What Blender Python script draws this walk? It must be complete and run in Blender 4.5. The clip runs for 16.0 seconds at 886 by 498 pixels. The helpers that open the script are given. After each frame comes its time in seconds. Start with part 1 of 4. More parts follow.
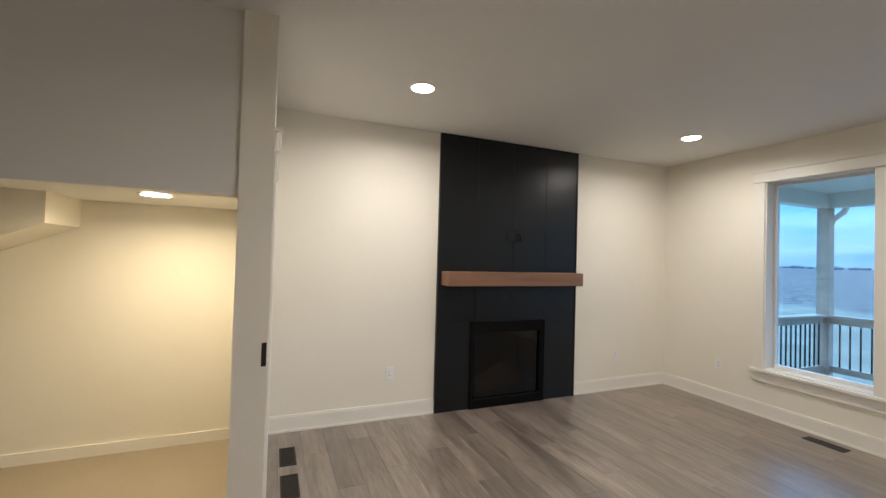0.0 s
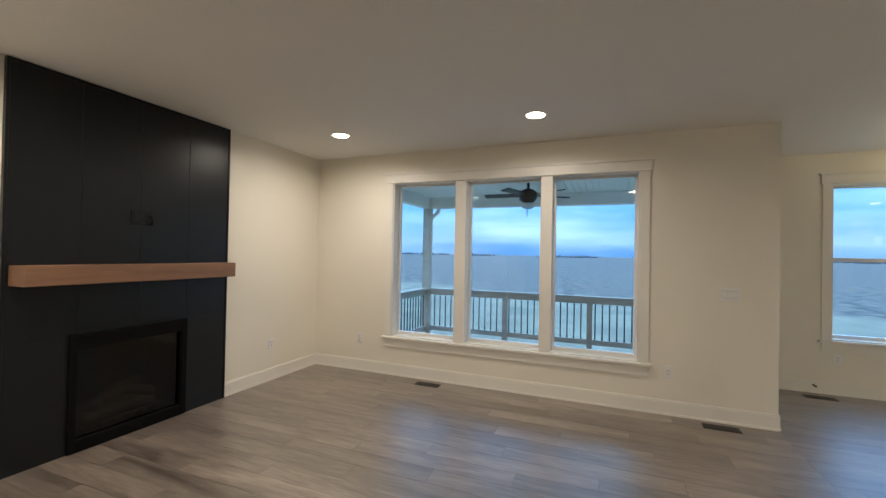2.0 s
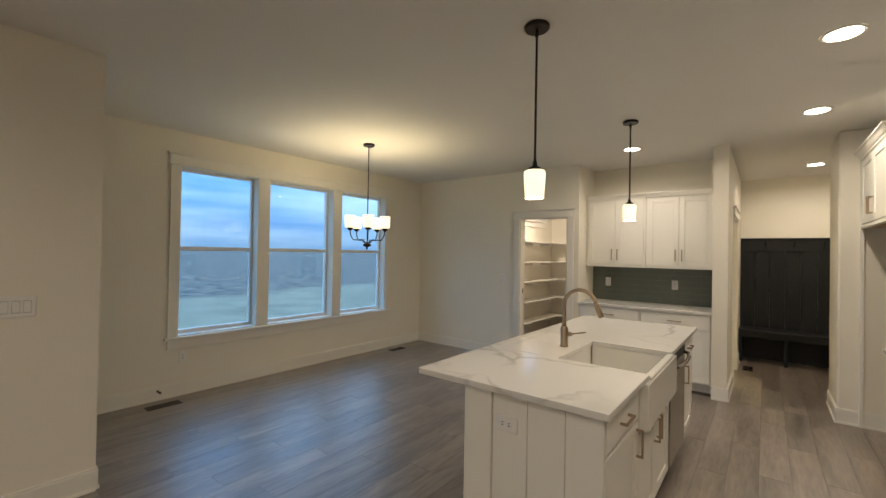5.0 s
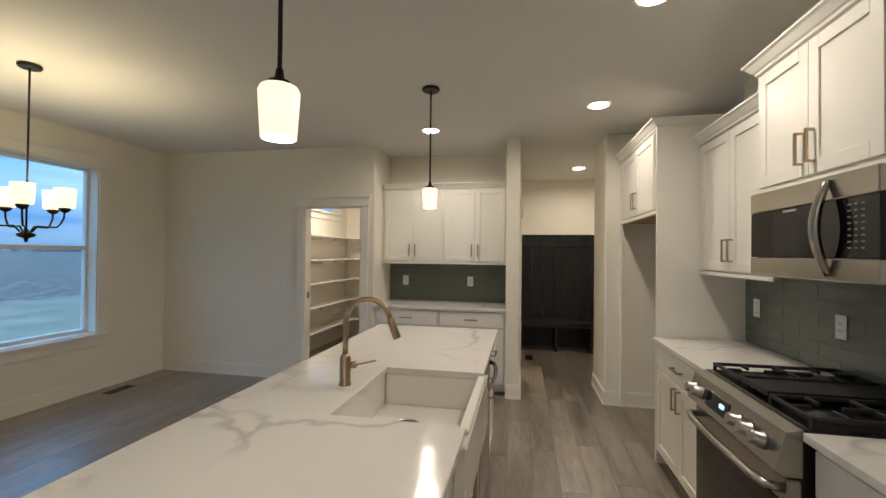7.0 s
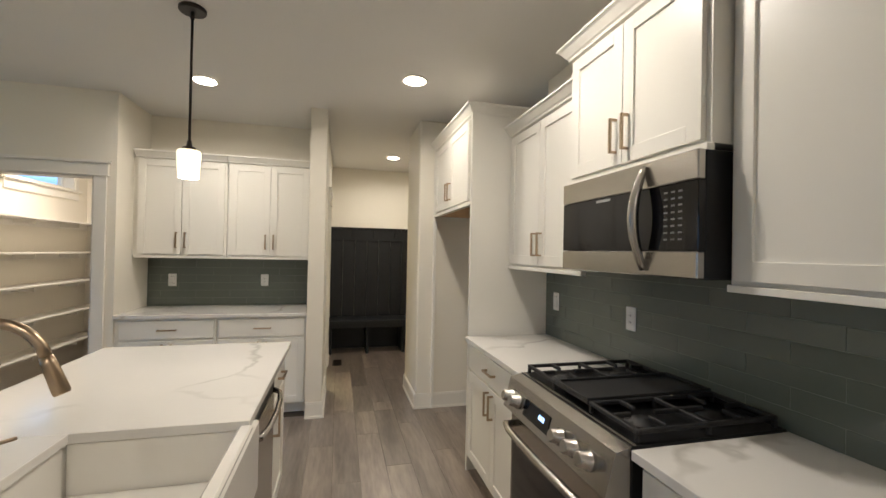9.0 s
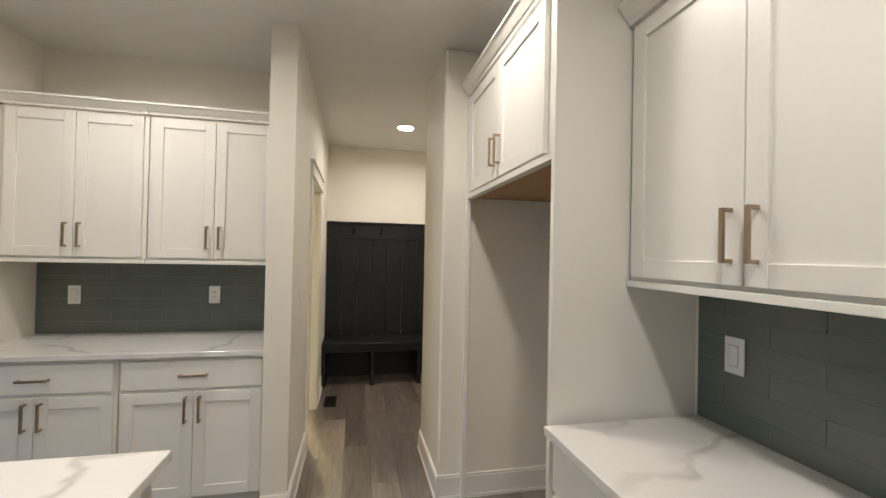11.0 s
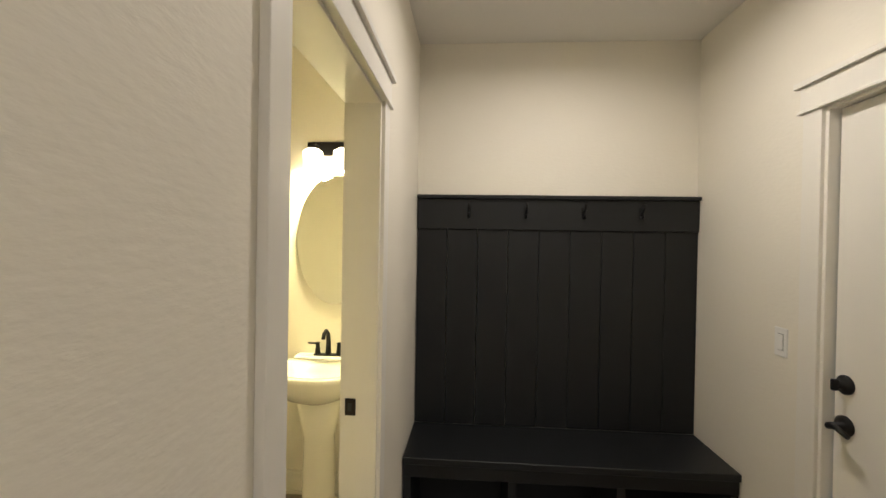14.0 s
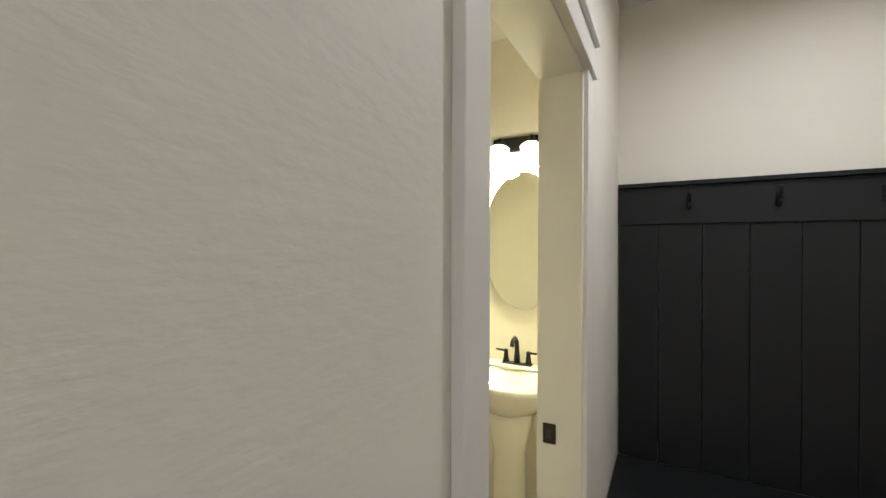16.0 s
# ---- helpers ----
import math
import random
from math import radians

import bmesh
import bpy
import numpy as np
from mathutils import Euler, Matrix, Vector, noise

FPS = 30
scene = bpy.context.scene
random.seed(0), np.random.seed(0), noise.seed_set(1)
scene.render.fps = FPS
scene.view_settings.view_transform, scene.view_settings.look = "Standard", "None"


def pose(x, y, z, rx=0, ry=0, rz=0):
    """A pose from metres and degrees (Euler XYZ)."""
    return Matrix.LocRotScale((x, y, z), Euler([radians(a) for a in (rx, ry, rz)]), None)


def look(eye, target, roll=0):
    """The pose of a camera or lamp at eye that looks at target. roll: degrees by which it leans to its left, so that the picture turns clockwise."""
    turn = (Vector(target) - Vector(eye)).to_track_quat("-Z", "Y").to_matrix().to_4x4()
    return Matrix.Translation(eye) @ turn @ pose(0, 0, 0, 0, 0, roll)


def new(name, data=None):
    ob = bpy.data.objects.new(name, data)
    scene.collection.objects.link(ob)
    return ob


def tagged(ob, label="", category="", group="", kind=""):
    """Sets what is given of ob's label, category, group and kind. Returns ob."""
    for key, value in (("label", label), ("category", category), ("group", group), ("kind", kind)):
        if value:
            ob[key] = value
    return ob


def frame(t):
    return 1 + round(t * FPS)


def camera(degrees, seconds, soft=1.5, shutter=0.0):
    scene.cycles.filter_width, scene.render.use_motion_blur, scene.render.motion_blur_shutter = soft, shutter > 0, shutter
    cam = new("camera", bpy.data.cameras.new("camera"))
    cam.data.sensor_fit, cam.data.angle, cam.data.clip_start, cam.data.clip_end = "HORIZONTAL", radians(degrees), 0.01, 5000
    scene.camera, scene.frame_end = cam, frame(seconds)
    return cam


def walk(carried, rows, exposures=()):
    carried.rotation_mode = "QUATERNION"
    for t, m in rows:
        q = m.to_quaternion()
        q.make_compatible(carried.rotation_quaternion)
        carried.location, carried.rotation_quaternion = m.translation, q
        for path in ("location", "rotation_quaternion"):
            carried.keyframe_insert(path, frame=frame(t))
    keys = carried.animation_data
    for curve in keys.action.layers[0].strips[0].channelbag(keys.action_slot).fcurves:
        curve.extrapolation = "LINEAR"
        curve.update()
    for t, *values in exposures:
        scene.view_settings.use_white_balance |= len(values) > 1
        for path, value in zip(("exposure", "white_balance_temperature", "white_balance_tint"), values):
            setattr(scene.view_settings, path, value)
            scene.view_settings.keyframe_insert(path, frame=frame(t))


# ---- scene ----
cam = camera(94.5, 16.0)
PATH = [
    (0, (-0.26, 0.168, 1.522), (0.506, 2.015, 1.559), 1.6),
    (0.5, (-0.305, 0.145, 1.481), (0.826, 1.794, 1.531), 1.4),
    (1, (-0.352, 0.252, 1.518), (1.08, 1.648, 1.545), 1.4),
    (1.5, (-0.319, 0.286, 1.524), (1.349, 1.39, 1.54), 1.2),
    (2, (-0.143, 0.264, 1.511), (1.711, 1.013, 1.533), 1.1),
    (2.5, (0.08, 0.196, 1.516), (2.056, 0.504, 1.532), 1.1),
    (3, (0.343, 0.117, 1.541), (2.334, -0.064, 1.55), 1.0),
    (3.5, (0.56, -0.027, 1.517), (2.437, -0.717, 1.536), 0.9),
    (4, (0.721, -0.197, 1.524), (2.389, -1.301, 1.543), 0.9),
    (4.5, (0.895, -0.303, 1.525), (2.342, -1.684, 1.542), 1.0),
    (7, (1.334, -1.407, 1.502), (1.718, -3.37, 1.526), 0.6),
    (7.5, (1.292, -1.584, 1.493), (1.354, -3.583, 1.51), 0.7),
    (8, (1.297, -1.689, 1.493), (1.038, -3.672, 1.506), 0.8),
    (10.5, (1.07, -2.891, 1.459), (0.514, -4.812, 1.487), 1.2),
    (11, (1.03, -3.365, 1.479), (0.613, -5.321, 1.502), 1.2),
    (11.5, (1.031, -3.844, 1.505), (0.742, -5.823, 1.517), 0.9),
    (12, (0.997, -4.311, 1.519), (0.806, -6.302, 1.527), 0.8),
    (12.5, (0.995, -4.769, 1.528), (0.878, -6.765, 1.533), 0.7),
    (13, (0.985, -5.196, 1.566), (0.922, -7.195, 1.539), 0.5),
    (13.5, (1.022, -5.607, 1.55), (1.03, -7.606, 1.53), 1.0),
    (14, (1.046, -5.951, 1.535), (1.181, -7.946, 1.519), 1.0),
    (14.5, (1.073, -6.214, 1.538), (1.383, -8.19, 1.51), 1.0),
    (15, (1.116, -6.372, 1.527), (1.596, -8.313, 1.498), 1.0),
    (15.5, (1.14, -6.334, 1.54), (1.838, -8.208, 1.5), 0.4),
    (16, (1.152, -6.132, 1.518), (2.111, -7.888, 1.512), 0.2),
]
walk(cam, [(t, look(eye, target, roll)) for t, eye, target, roll in PATH],
     [(0.0, 0.5, 6000, 12), (1.0, 0.26, 6150, 12), (2.0, 0.34, 6450, 12), (3.0, 0.04, 6450, 11), (3.5, -0.06, 6450, 11), (4.5, 0.04, 6900, 12), (7.0, -0.1, 6550, 12), (8.0, 0.14, 6400, 12),
      (10.5, 0.24, 6100, 12), (12.5, 0.26, 5850, 12), (13.5, 0.12, 6150, 13), (15.0, -0.03, 5750, 12), (16.0, -0.02, 5350, 13)])

# ---- light ----
SKY, LAMP = 0.15, 1.15
world = bpy.data.worlds.new("dusk_sky")
scene.world = world
world.use_nodes = True
wn, wl = world.node_tree.nodes, world.node_tree.links
bg = wn["Background"]
sky = wn.new("ShaderNodeTexSky")
sky.sky_type, sky.sun_disc = "NISHITA", False
sky.sun_elevation, sky.sun_rotation = radians(9), radians(200)
wtc, wmap, wnoise, wramp, wmix = (wn.new("ShaderNode" + k) for k in ("TexCoord", "Mapping", "TexNoise", "ValToRGB", "MixRGB"))
wmap.inputs["Scale"].default_value = (1.5, 1.5, 9.0)
wnoise.inputs["Scale"].default_value, wnoise.inputs["Detail"].default_value = 1.6, 6
wramp.color_ramp.elements[0].position, wramp.color_ramp.elements[1].position = 0.38, 0.74
wramp.color_ramp.elements[0].color, wramp.color_ramp.elements[1].color = (0.75, 2.9, 7.0, 1), (3.6, 6.4, 9.4, 1)
wl.new(wtc.outputs["Generated"], wmap.inputs["Vector"])
wl.new(wmap.outputs[0], wnoise.inputs["Vector"])
wl.new(wnoise.outputs[0], wramp.inputs[0])
wmix.inputs[0].default_value = 0.92
wl.new(sky.outputs[0], wmix.inputs[1])
wl.new(wramp.outputs[0], wmix.inputs[2])
wsep, wgain, wboost = (wn.new("ShaderNode" + k) for k in ("SeparateXYZ", "Math", "VectorMath"))
wl.new(wtc.outputs["Generated"], wsep.inputs[0])
wgain.operation, wgain.use_clamp = "MULTIPLY_ADD", False
wgain.inputs[1].default_value, wgain.inputs[2].default_value = 3.9, 0.85
wl.new(wsep.outputs[2], wgain.inputs[0])
wboost.operation = "SCALE"
wl.new(wmix.outputs[0], wboost.inputs[0])
wl.new(wgain.outputs[0], wboost.inputs["Scale"])
wl.new(wboost.outputs[0], bg.inputs[0])
bg.inputs[1].default_value = SKY
sun = new("sun", bpy.data.lights.new("sun", "SUN"))
sun.data.energy, sun.data.angle, sun.data.color = 0.8, radians(20), (0.85, 0.92, 1.0)
sun.matrix_world = look((0, 0, 30), (6, -10, 0))
WARM = (1.0, 0.905, 0.775)


def lamp(name, kind, place, watts, size, color=WARM):
    data = bpy.data.lights.new(name, kind)
    data.energy, data.color = watts * LAMP, color
    if kind == "AREA":
        data.shape, data.size, data.spread = "DISK", size, radians(166)
    else:
        data.shadow_soft_size = size
    ob = new(name, data)
    ob.location = place
    return ob


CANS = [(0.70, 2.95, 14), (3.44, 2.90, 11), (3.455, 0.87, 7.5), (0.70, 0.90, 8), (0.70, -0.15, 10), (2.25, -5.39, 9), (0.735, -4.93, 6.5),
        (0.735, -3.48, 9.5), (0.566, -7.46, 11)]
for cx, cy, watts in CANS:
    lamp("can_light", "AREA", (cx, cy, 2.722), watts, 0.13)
lamp("nook_light", "AREA", (-0.93, 3.15, 1.84), 10.5, 0.13, (1.0, 0.80, 0.48))
# unseen lamp added to brighten the pantry; it has no fixture
lamp("pantry_fill", "AREA", (3.9, -7.0, 2.70), 17, 0.2, (1.0, 0.88, 0.76))

# ---- materials ----


def material(name, color, rough=0.5, metal=0.0, grain=0.03, scale=40.0, wear=0.06, bump=0.05, emit=0.0, coat=0.0, fine=None, spec=0.5):
    """Plain surface with two scales of variation and a fine relief, in world metres."""
    m = bpy.data.materials.new(name)
    m.use_nodes = True
    n, l = m.node_tree.nodes, m.node_tree.links
    b = n["Principled BSDF"]
    b.inputs["Roughness"].default_value, b.inputs["Metallic"].default_value = rough, metal
    b.inputs["Coat Weight"].default_value = coat
    b.inputs["Specular IOR Level"].default_value = spec
    geo, big, small, mix, hsv = (n.new("ShaderNode" + k) for k in ("NewGeometry", "TexNoise", "TexNoise", "Math", "HueSaturation"))
    big.inputs["Scale"].default_value, big.inputs["Detail"].default_value = 1.7, 3
    small.inputs["Scale"].default_value, small.inputs["Detail"].default_value = scale, 5
    for k in (big, small):
        l.new(geo.outputs["Position"], k.inputs["Vector"])
    a = n.new("ShaderNodeMath")
    a.operation = "MULTIPLY_ADD"
    a.inputs[1].default_value, a.inputs[2].default_value = 2 * wear, 1 - wear - grain
    l.new(big.outputs[0], a.inputs[0])
    mix.operation = "MULTIPLY_ADD"
    mix.inputs[1].default_value = 2 * grain
    l.new(small.outputs[0], mix.inputs[0])
    l.new(a.outputs[0], mix.inputs[2])
    hsv.inputs["Color"].default_value = (*color, 1)
    l.new(mix.outputs[0], hsv.inputs["Value"])
    l.new(hsv.outputs[0], b.inputs["Base Color"])
    if bump:
        bp = n.new("ShaderNodeBump")
        bp.inputs["Strength"].default_value, bp.inputs["Distance"].default_value = bump, 0.004
        if fine:
            f = n.new("ShaderNodeTexNoise")
            f.inputs["Scale"].default_value, f.inputs["Detail"].default_value = fine, 4
            mp = n.new("ShaderNodeMapping")
            mp.inputs["Scale"].default_value = (0.6, 0.6, 1.6)
            l.new(geo.outputs["Position"], mp.inputs["Vector"])
            l.new(mp.outputs[0], f.inputs["Vector"])
            l.new(f.outputs[0], bp.inputs["Height"])
        else:
            l.new(small.outputs[0], bp.inputs["Height"])
        l.new(bp.outputs[0], b.inputs["Normal"])
    if emit:
        b.inputs["Emission Color"].default_value, b.inputs["Emission Strength"].default_value = (*color, 1), emit
    return m


def glowing(name, color, strength):
    m = bpy.data.materials.new(name)
    m.use_nodes = True
    b = m.node_tree.nodes["Principled BSDF"]
    b.inputs["Base Color"].default_value = (0.9, 0.88, 0.82, 1)
    b.inputs["Roughness"].default_value = 0.4
    b.inputs["Emission Color"].default_value, b.inputs["Emission Strength"].default_value = (*color, 1), strength
    return m


def clear_glass(name, tint=(0.97, 0.98, 0.98), rough=0.0):
    m = bpy.data.materials.new(name)
    m.use_nodes = True
    n, l = m.node_tree.nodes, m.node_tree.links
    n.remove(n["Principled BSDF"])
    t, g, f, mix, pw, ma = (n.new("ShaderNode" + k) for k in ("BsdfTransparent", "BsdfGlossy", "LayerWeight", "MixShader", "Math", "Math"))
    t.inputs[0].default_value, g.inputs["Roughness"].default_value = (*tint, 1), rough
    pw.operation, pw.inputs[1].default_value = "POWER", 4.0
    f.inputs[0].default_value = 0.5
    l.new(f.outputs["Facing"], pw.inputs[0])
    ma.operation, ma.inputs[1].default_value, ma.inputs[2].default_value = "MULTIPLY_ADD", 0.6, 0.04
    l.new(pw.outputs[0], ma.inputs[0])
    l.new(ma.outputs[0], mix.inputs[0])
    l.new(t.outputs[0], mix.inputs[1])
    l.new(g.outputs[0], mix.inputs[2])
    l.new(mix.outputs[0], n["Material Output"].inputs[0])
    return m


def quartz_material():
    m = material("white_quartz", (0.74, 0.72, 0.68), 0.12, grain=0.01, wear=0.02, bump=0.0)
    n, l = m.node_tree.nodes, m.node_tree.links
    b = n["Principled BSDF"]
    old = b.inputs["Base Color"].links[0].from_socket
    geo, warp, add, vor, ramp, mask, mr, mul, mix = (n.new("ShaderNode" + k) for k in (
        "NewGeometry", "TexNoise", "MixRGB", "TexVoronoi", "ValToRGB", "TexNoise", "ValToRGB", "Math", "MixRGB"))
    warp.inputs["Scale"].default_value, warp.inputs["Detail"].default_value = 2.2, 4
    add.blend_type = "LINEAR_LIGHT"
    add.inputs[0].default_value = 0.30
    l.new(geo.outputs["Position"], warp.inputs["Vector"])
    l.new(geo.outputs["Position"], add.inputs[1])
    l.new(warp.outputs["Color"], add.inputs[2])
    vor.feature = "DISTANCE_TO_EDGE"
    vor.inputs["Scale"].default_value = 1.1
    l.new(add.outputs[0], vor.inputs["Vector"])
    ramp.color_ramp.elements[0].color, ramp.color_ramp.elements[1].color = (1, 1, 1, 1), (0, 0, 0, 1)
    ramp.color_ramp.elements[0].position, ramp.color_ramp.elements[1].position = 0.004, 0.026
    l.new(vor.outputs[0], ramp.inputs[0])
    mask.inputs["Scale"].default_value = 1.6
    l.new(geo.outputs["Position"], mask.inputs["Vector"])
    mr.color_ramp.elements[0].position, mr.color_ramp.elements[1].position = 0.38, 0.52
    l.new(mask.outputs[0], mr.inputs[0])
    mul.operation = "MULTIPLY"
    l.new(ramp.outputs[0], mul.inputs[0])
    l.new(mr.outputs[0], mul.inputs[1])
    mul2 = n.new("ShaderNodeMath")
    mul2.operation = "MULTIPLY"
    mul2.inputs[1].default_value = 0.6
    l.new(mul.outputs[0], mul2.inputs[0])
    l.new(mul2.outputs[0], mix.inputs[0])
    l.new(old, mix.inputs[1])
    mix.inputs[2].default_value = (0.42, 0.40, 0.36, 1)
    l.new(mix.outputs[0], b.inputs["Base Color"])
    return m


def wood_material(name, dark, light, rough, along=1, stretch=12.0, bump=0.05, pieces=0.35):
    """Wood with grain along one axis (0 x, 1 y, 2 z); each piece is shifted by its own random number."""
    m = bpy.data.materials.new(name)
    m.use_nodes = True
    n, l = m.node_tree.nodes, m.node_tree.links
    b = n["Principled BSDF"]
    geo, info, add, frac, comb, va, mp, n1, n2, mix, ramp, hsv, val = (n.new("ShaderNode" + k) for k in (
        "NewGeometry", "ObjectInfo", "Math", "Math", "CombineXYZ", "VectorMath", "Mapping", "TexNoise", "TexNoise", "MixRGB", "ValToRGB", "HueSaturation", "Math"))
    l.new(geo.outputs["Random Per Island"], add.inputs[0])
    l.new(info.outputs["Random"], add.inputs[1])
    frac.operation = "FRACT"
    l.new(add.outputs[0], frac.inputs[0])
    sc = n.new("ShaderNodeMath")
    sc.operation = "MULTIPLY"
    sc.inputs[1].default_value = 37.0
    l.new(frac.outputs[0], sc.inputs[0])
    for k in range(3):
        l.new(sc.outputs[0], comb.inputs[k])
    va.operation = "ADD"
    l.new(geo.outputs["Position"], va.inputs[0])
    l.new(comb.outputs[0], va.inputs[1])
    scale = [stretch] * 3
    scale[along] = 1.0
    mp.inputs["Scale"].default_value = scale
    l.new(va.outputs[0], mp.inputs["Vector"])
    n1.inputs["Scale"].default_value, n1.inputs["Detail"].default_value, n1.inputs["Distortion"].default_value = 1.1, 4, 0.6
    n2.inputs["Scale"].default_value, n2.inputs["Detail"].default_value = 6.0, 6
    for k in (n1, n2):
        l.new(mp.outputs[0], k.inputs["Vector"])
    mix.inputs[0].default_value = 0.4
    l.new(n1.outputs[0], mix.inputs[1])
    l.new(n2.outputs[0], mix.inputs[2])
    ramp.color_ramp.elements[0].position, ramp.color_ramp.elements[1].position = 0.33, 0.67
    ramp.color_ramp.elements[0].color, ramp.color_ramp.elements[1].color = (*dark, 1), (*light, 1)
    l.new(mix.outputs[0], ramp.inputs[0])
    val.operation = "MULTIPLY_ADD"
    val.inputs[1].default_value, val.inputs[2].default_value = pieces, 1 - pieces / 2
    l.new(frac.outputs[0], val.inputs[0])
    l.new(val.outputs[0], hsv.inputs["Value"])
    l.new(ramp.outputs[0], hsv.inputs["Color"])
    l.new(hsv.outputs[0], b.inputs["Base Color"])
    rr = n.new("ShaderNodeMath")
    rr.operation = "MULTIPLY_ADD"
    rr.inputs[1].default_value, rr.inputs[2].default_value = 0.25, rough - 0.12
    l.new(n1.outputs[0], rr.inputs[0])
    l.new(rr.outputs[0], b.inputs["Roughness"])
    bp = n.new("ShaderNodeBump")
    bp.inputs["Strength"].default_value, bp.inputs["Distance"].default_value = bump, 0.003
    l.new(n2.outputs[0], bp.inputs["Height"])
    l.new(bp.outputs[0], b.inputs["Normal"])
    return m


WALL = material("cream_wall_paint", (0.80, 0.757, 0.658), 0.65, grain=0.012, scale=70, wear=0.02, bump=0.24, fine=55)
CEIL = material("ceiling_paint", (0.74, 0.72, 0.68), 0.85, grain=0.015, scale=80, wear=0.02, bump=0.2, fine=90)
TRIM = material("white_trim_paint", (0.80, 0.77, 0.70), 0.38, grain=0.008, scale=25, wear=0.02, bump=0.02)
CAB = material("white_cabinet_paint", (0.82, 0.795, 0.725), 0.36, grain=0.006, scale=30, wear=0.015, bump=0.015)
FIREP = material("black_panel_paint", (0.0065, 0.0075, 0.0085), 0.36, grain=0.03, scale=30, wear=0.10, bump=0.02, spec=0.35)
CHAR = material("charcoal_paint", (0.0105, 0.0115, 0.0125), 0.45, grain=0.03, scale=30, wear=0.10, bump=0.03, spec=0.35)
BLACK = material("black_metal", (0.006, 0.006, 0.0065), 0.45, grain=0.03, wear=0.1, bump=0.03, spec=0.3)
IRON = material("cast_iron", (0.013, 0.013, 0.014), 0.6, grain=0.1, scale=150, wear=0.1, bump=0.15)
SOOT = material("dark_firebox", (0.004, 0.004, 0.004), 0.8, grain=0.1, wear=0.2, bump=0.2, spec=0.1)
STEEL = material("brushed_steel", (0.45, 0.425, 0.39), 0.26, 1.0, grain=0.03, scale=90, wear=0.04, bump=0.02)
BRONZE = material("champagne_bronze", (0.42, 0.32, 0.22), 0.30, 1.0, grain=0.02, wear=0.05, bump=0.01)
OILED = material("oil_rubbed_bronze", (0.030, 0.024, 0.020), 0.38, 0.6, grain=0.05, wear=0.1, bump=0.03)
CERAM = material("white_fireclay", (0.82, 0.795, 0.735), 0.12, grain=0.005, wear=0.015, bump=0.0, coat=0.4)
PLATE = material("white_plastic", (0.80, 0.79, 0.76), 0.35, grain=0.004, wear=0.01, bump=0.0)
# near-black solids give openings their inner shade as colour
SLOT = material("slot_shade", (0.03, 0.03, 0.03), 0.6, bump=0.0)
DARKGLASS = material("black_oven_glass", (0.004, 0.004, 0.005), 0.06, grain=0.0, wear=0.0, bump=0.0, spec=0.4)
GROUT = material("grey_grout", (0.20, 0.215, 0.19), 0.85, grain=0.05, scale=200, wear=0.05, bump=0.1)
TILE = material("sage_grey_tile", (0.118, 0.136, 0.112), 0.20, grain=0.03, scale=25, wear=0.14, bump=0.06, coat=0.2)
CARPET = material("beige_carpet", (0.36, 0.30, 0.22), 0.95, grain=0.2, scale=260, wear=0.08, bump=0.6)
VINYL = material("white_vinyl", (0.78, 0.78, 0.76), 0.35, grain=0.005, wear=0.02, bump=0.0)
MIRROR = material("mirror_silver", (0.92, 0.93, 0.90), 0.02, 1.0, grain=0.0, wear=0.0, bump=0.0)
LOG = wood_material("burnt_log", (0.08, 0.06, 0.05), (0.36, 0.27, 0.22), 0.9, 0, 6, 0.6)
PLANK = wood_material("grey_brown_plank", (0.088, 0.067, 0.053), (0.30, 0.245, 0.20), 0.40, 1, 8.0, 0.10, 0.46)
MANTEL = wood_material("stained_mantel_wood", (0.17, 0.085, 0.045), (0.26, 0.135, 0.075), 0.5, 0, 18, 0.08, 0.0)
RAWWOOD = wood_material("raw_plywood", (0.34, 0.19, 0.09), (0.46, 0.28, 0.14), 0.6, 1, 10, 0.05, 0.0)
DECKW = wood_material("grey_deck_board", (0.20, 0.19, 0.18), (0.34, 0.32, 0.30), 0.7, 1, 14, 0.15, 0.3)
RAILW = wood_material("deck_rail_wood", (0.34, 0.28, 0.21), (0.52, 0.44, 0.35), 0.7, 1, 10, 0.15, 0.2)
GLASS = clear_glass("window_glass")
CANLENS = glowing("can_lens", (1.0, 0.88, 0.70), 28.0)
SHADE = glowing("frosted_shade", (1.0, 0.86, 0.56), 1.35)
SHADEHOT = glowing("bath_shade", (1.0, 0.84, 0.52), 7.0)
QUARTZ = quartz_material()
PLANK.node_tree.nodes["Principled BSDF"].inputs["Specular IOR Level"].default_value = 0.8
PLANK.node_tree.nodes["Principled BSDF"].inputs["Coat Weight"].default_value = 0.9
PLANK.node_tree.nodes["Principled BSDF"].inputs["Coat Roughness"].default_value = 0.36

# ---- builders ----


def mesh_of(name, boxes, bevel=0.0):
    """One mesh of axis-parallel boxes (x0, y0, z0, x1, y1, z1)."""
    bm = bmesh.new()
    for x0, y0, z0, x1, y1, z1 in boxes:
        x0, x1, y0, y1, z0, z1 = min(x0, x1), max(x0, x1), min(y0, y1), max(y0, y1), min(z0, z1), max(z0, z1)
        bmesh.ops.create_cube(bm, size=1, matrix=Matrix.Translation(((x0 + x1) / 2, (y0 + y1) / 2, (z0 + z1) / 2)) @ Matrix.Diagonal((x1 - x0, y1 - y0, z1 - z0, 1)))
    if bevel:
        bmesh.ops.bevel(bm, geom=bm.edges[:], offset=bevel, segments=1, affect="EDGES", profile=0.5)
    me = bpy.data.meshes.new(name)
    bm.to_mesh(me)
    bm.free()
    return me


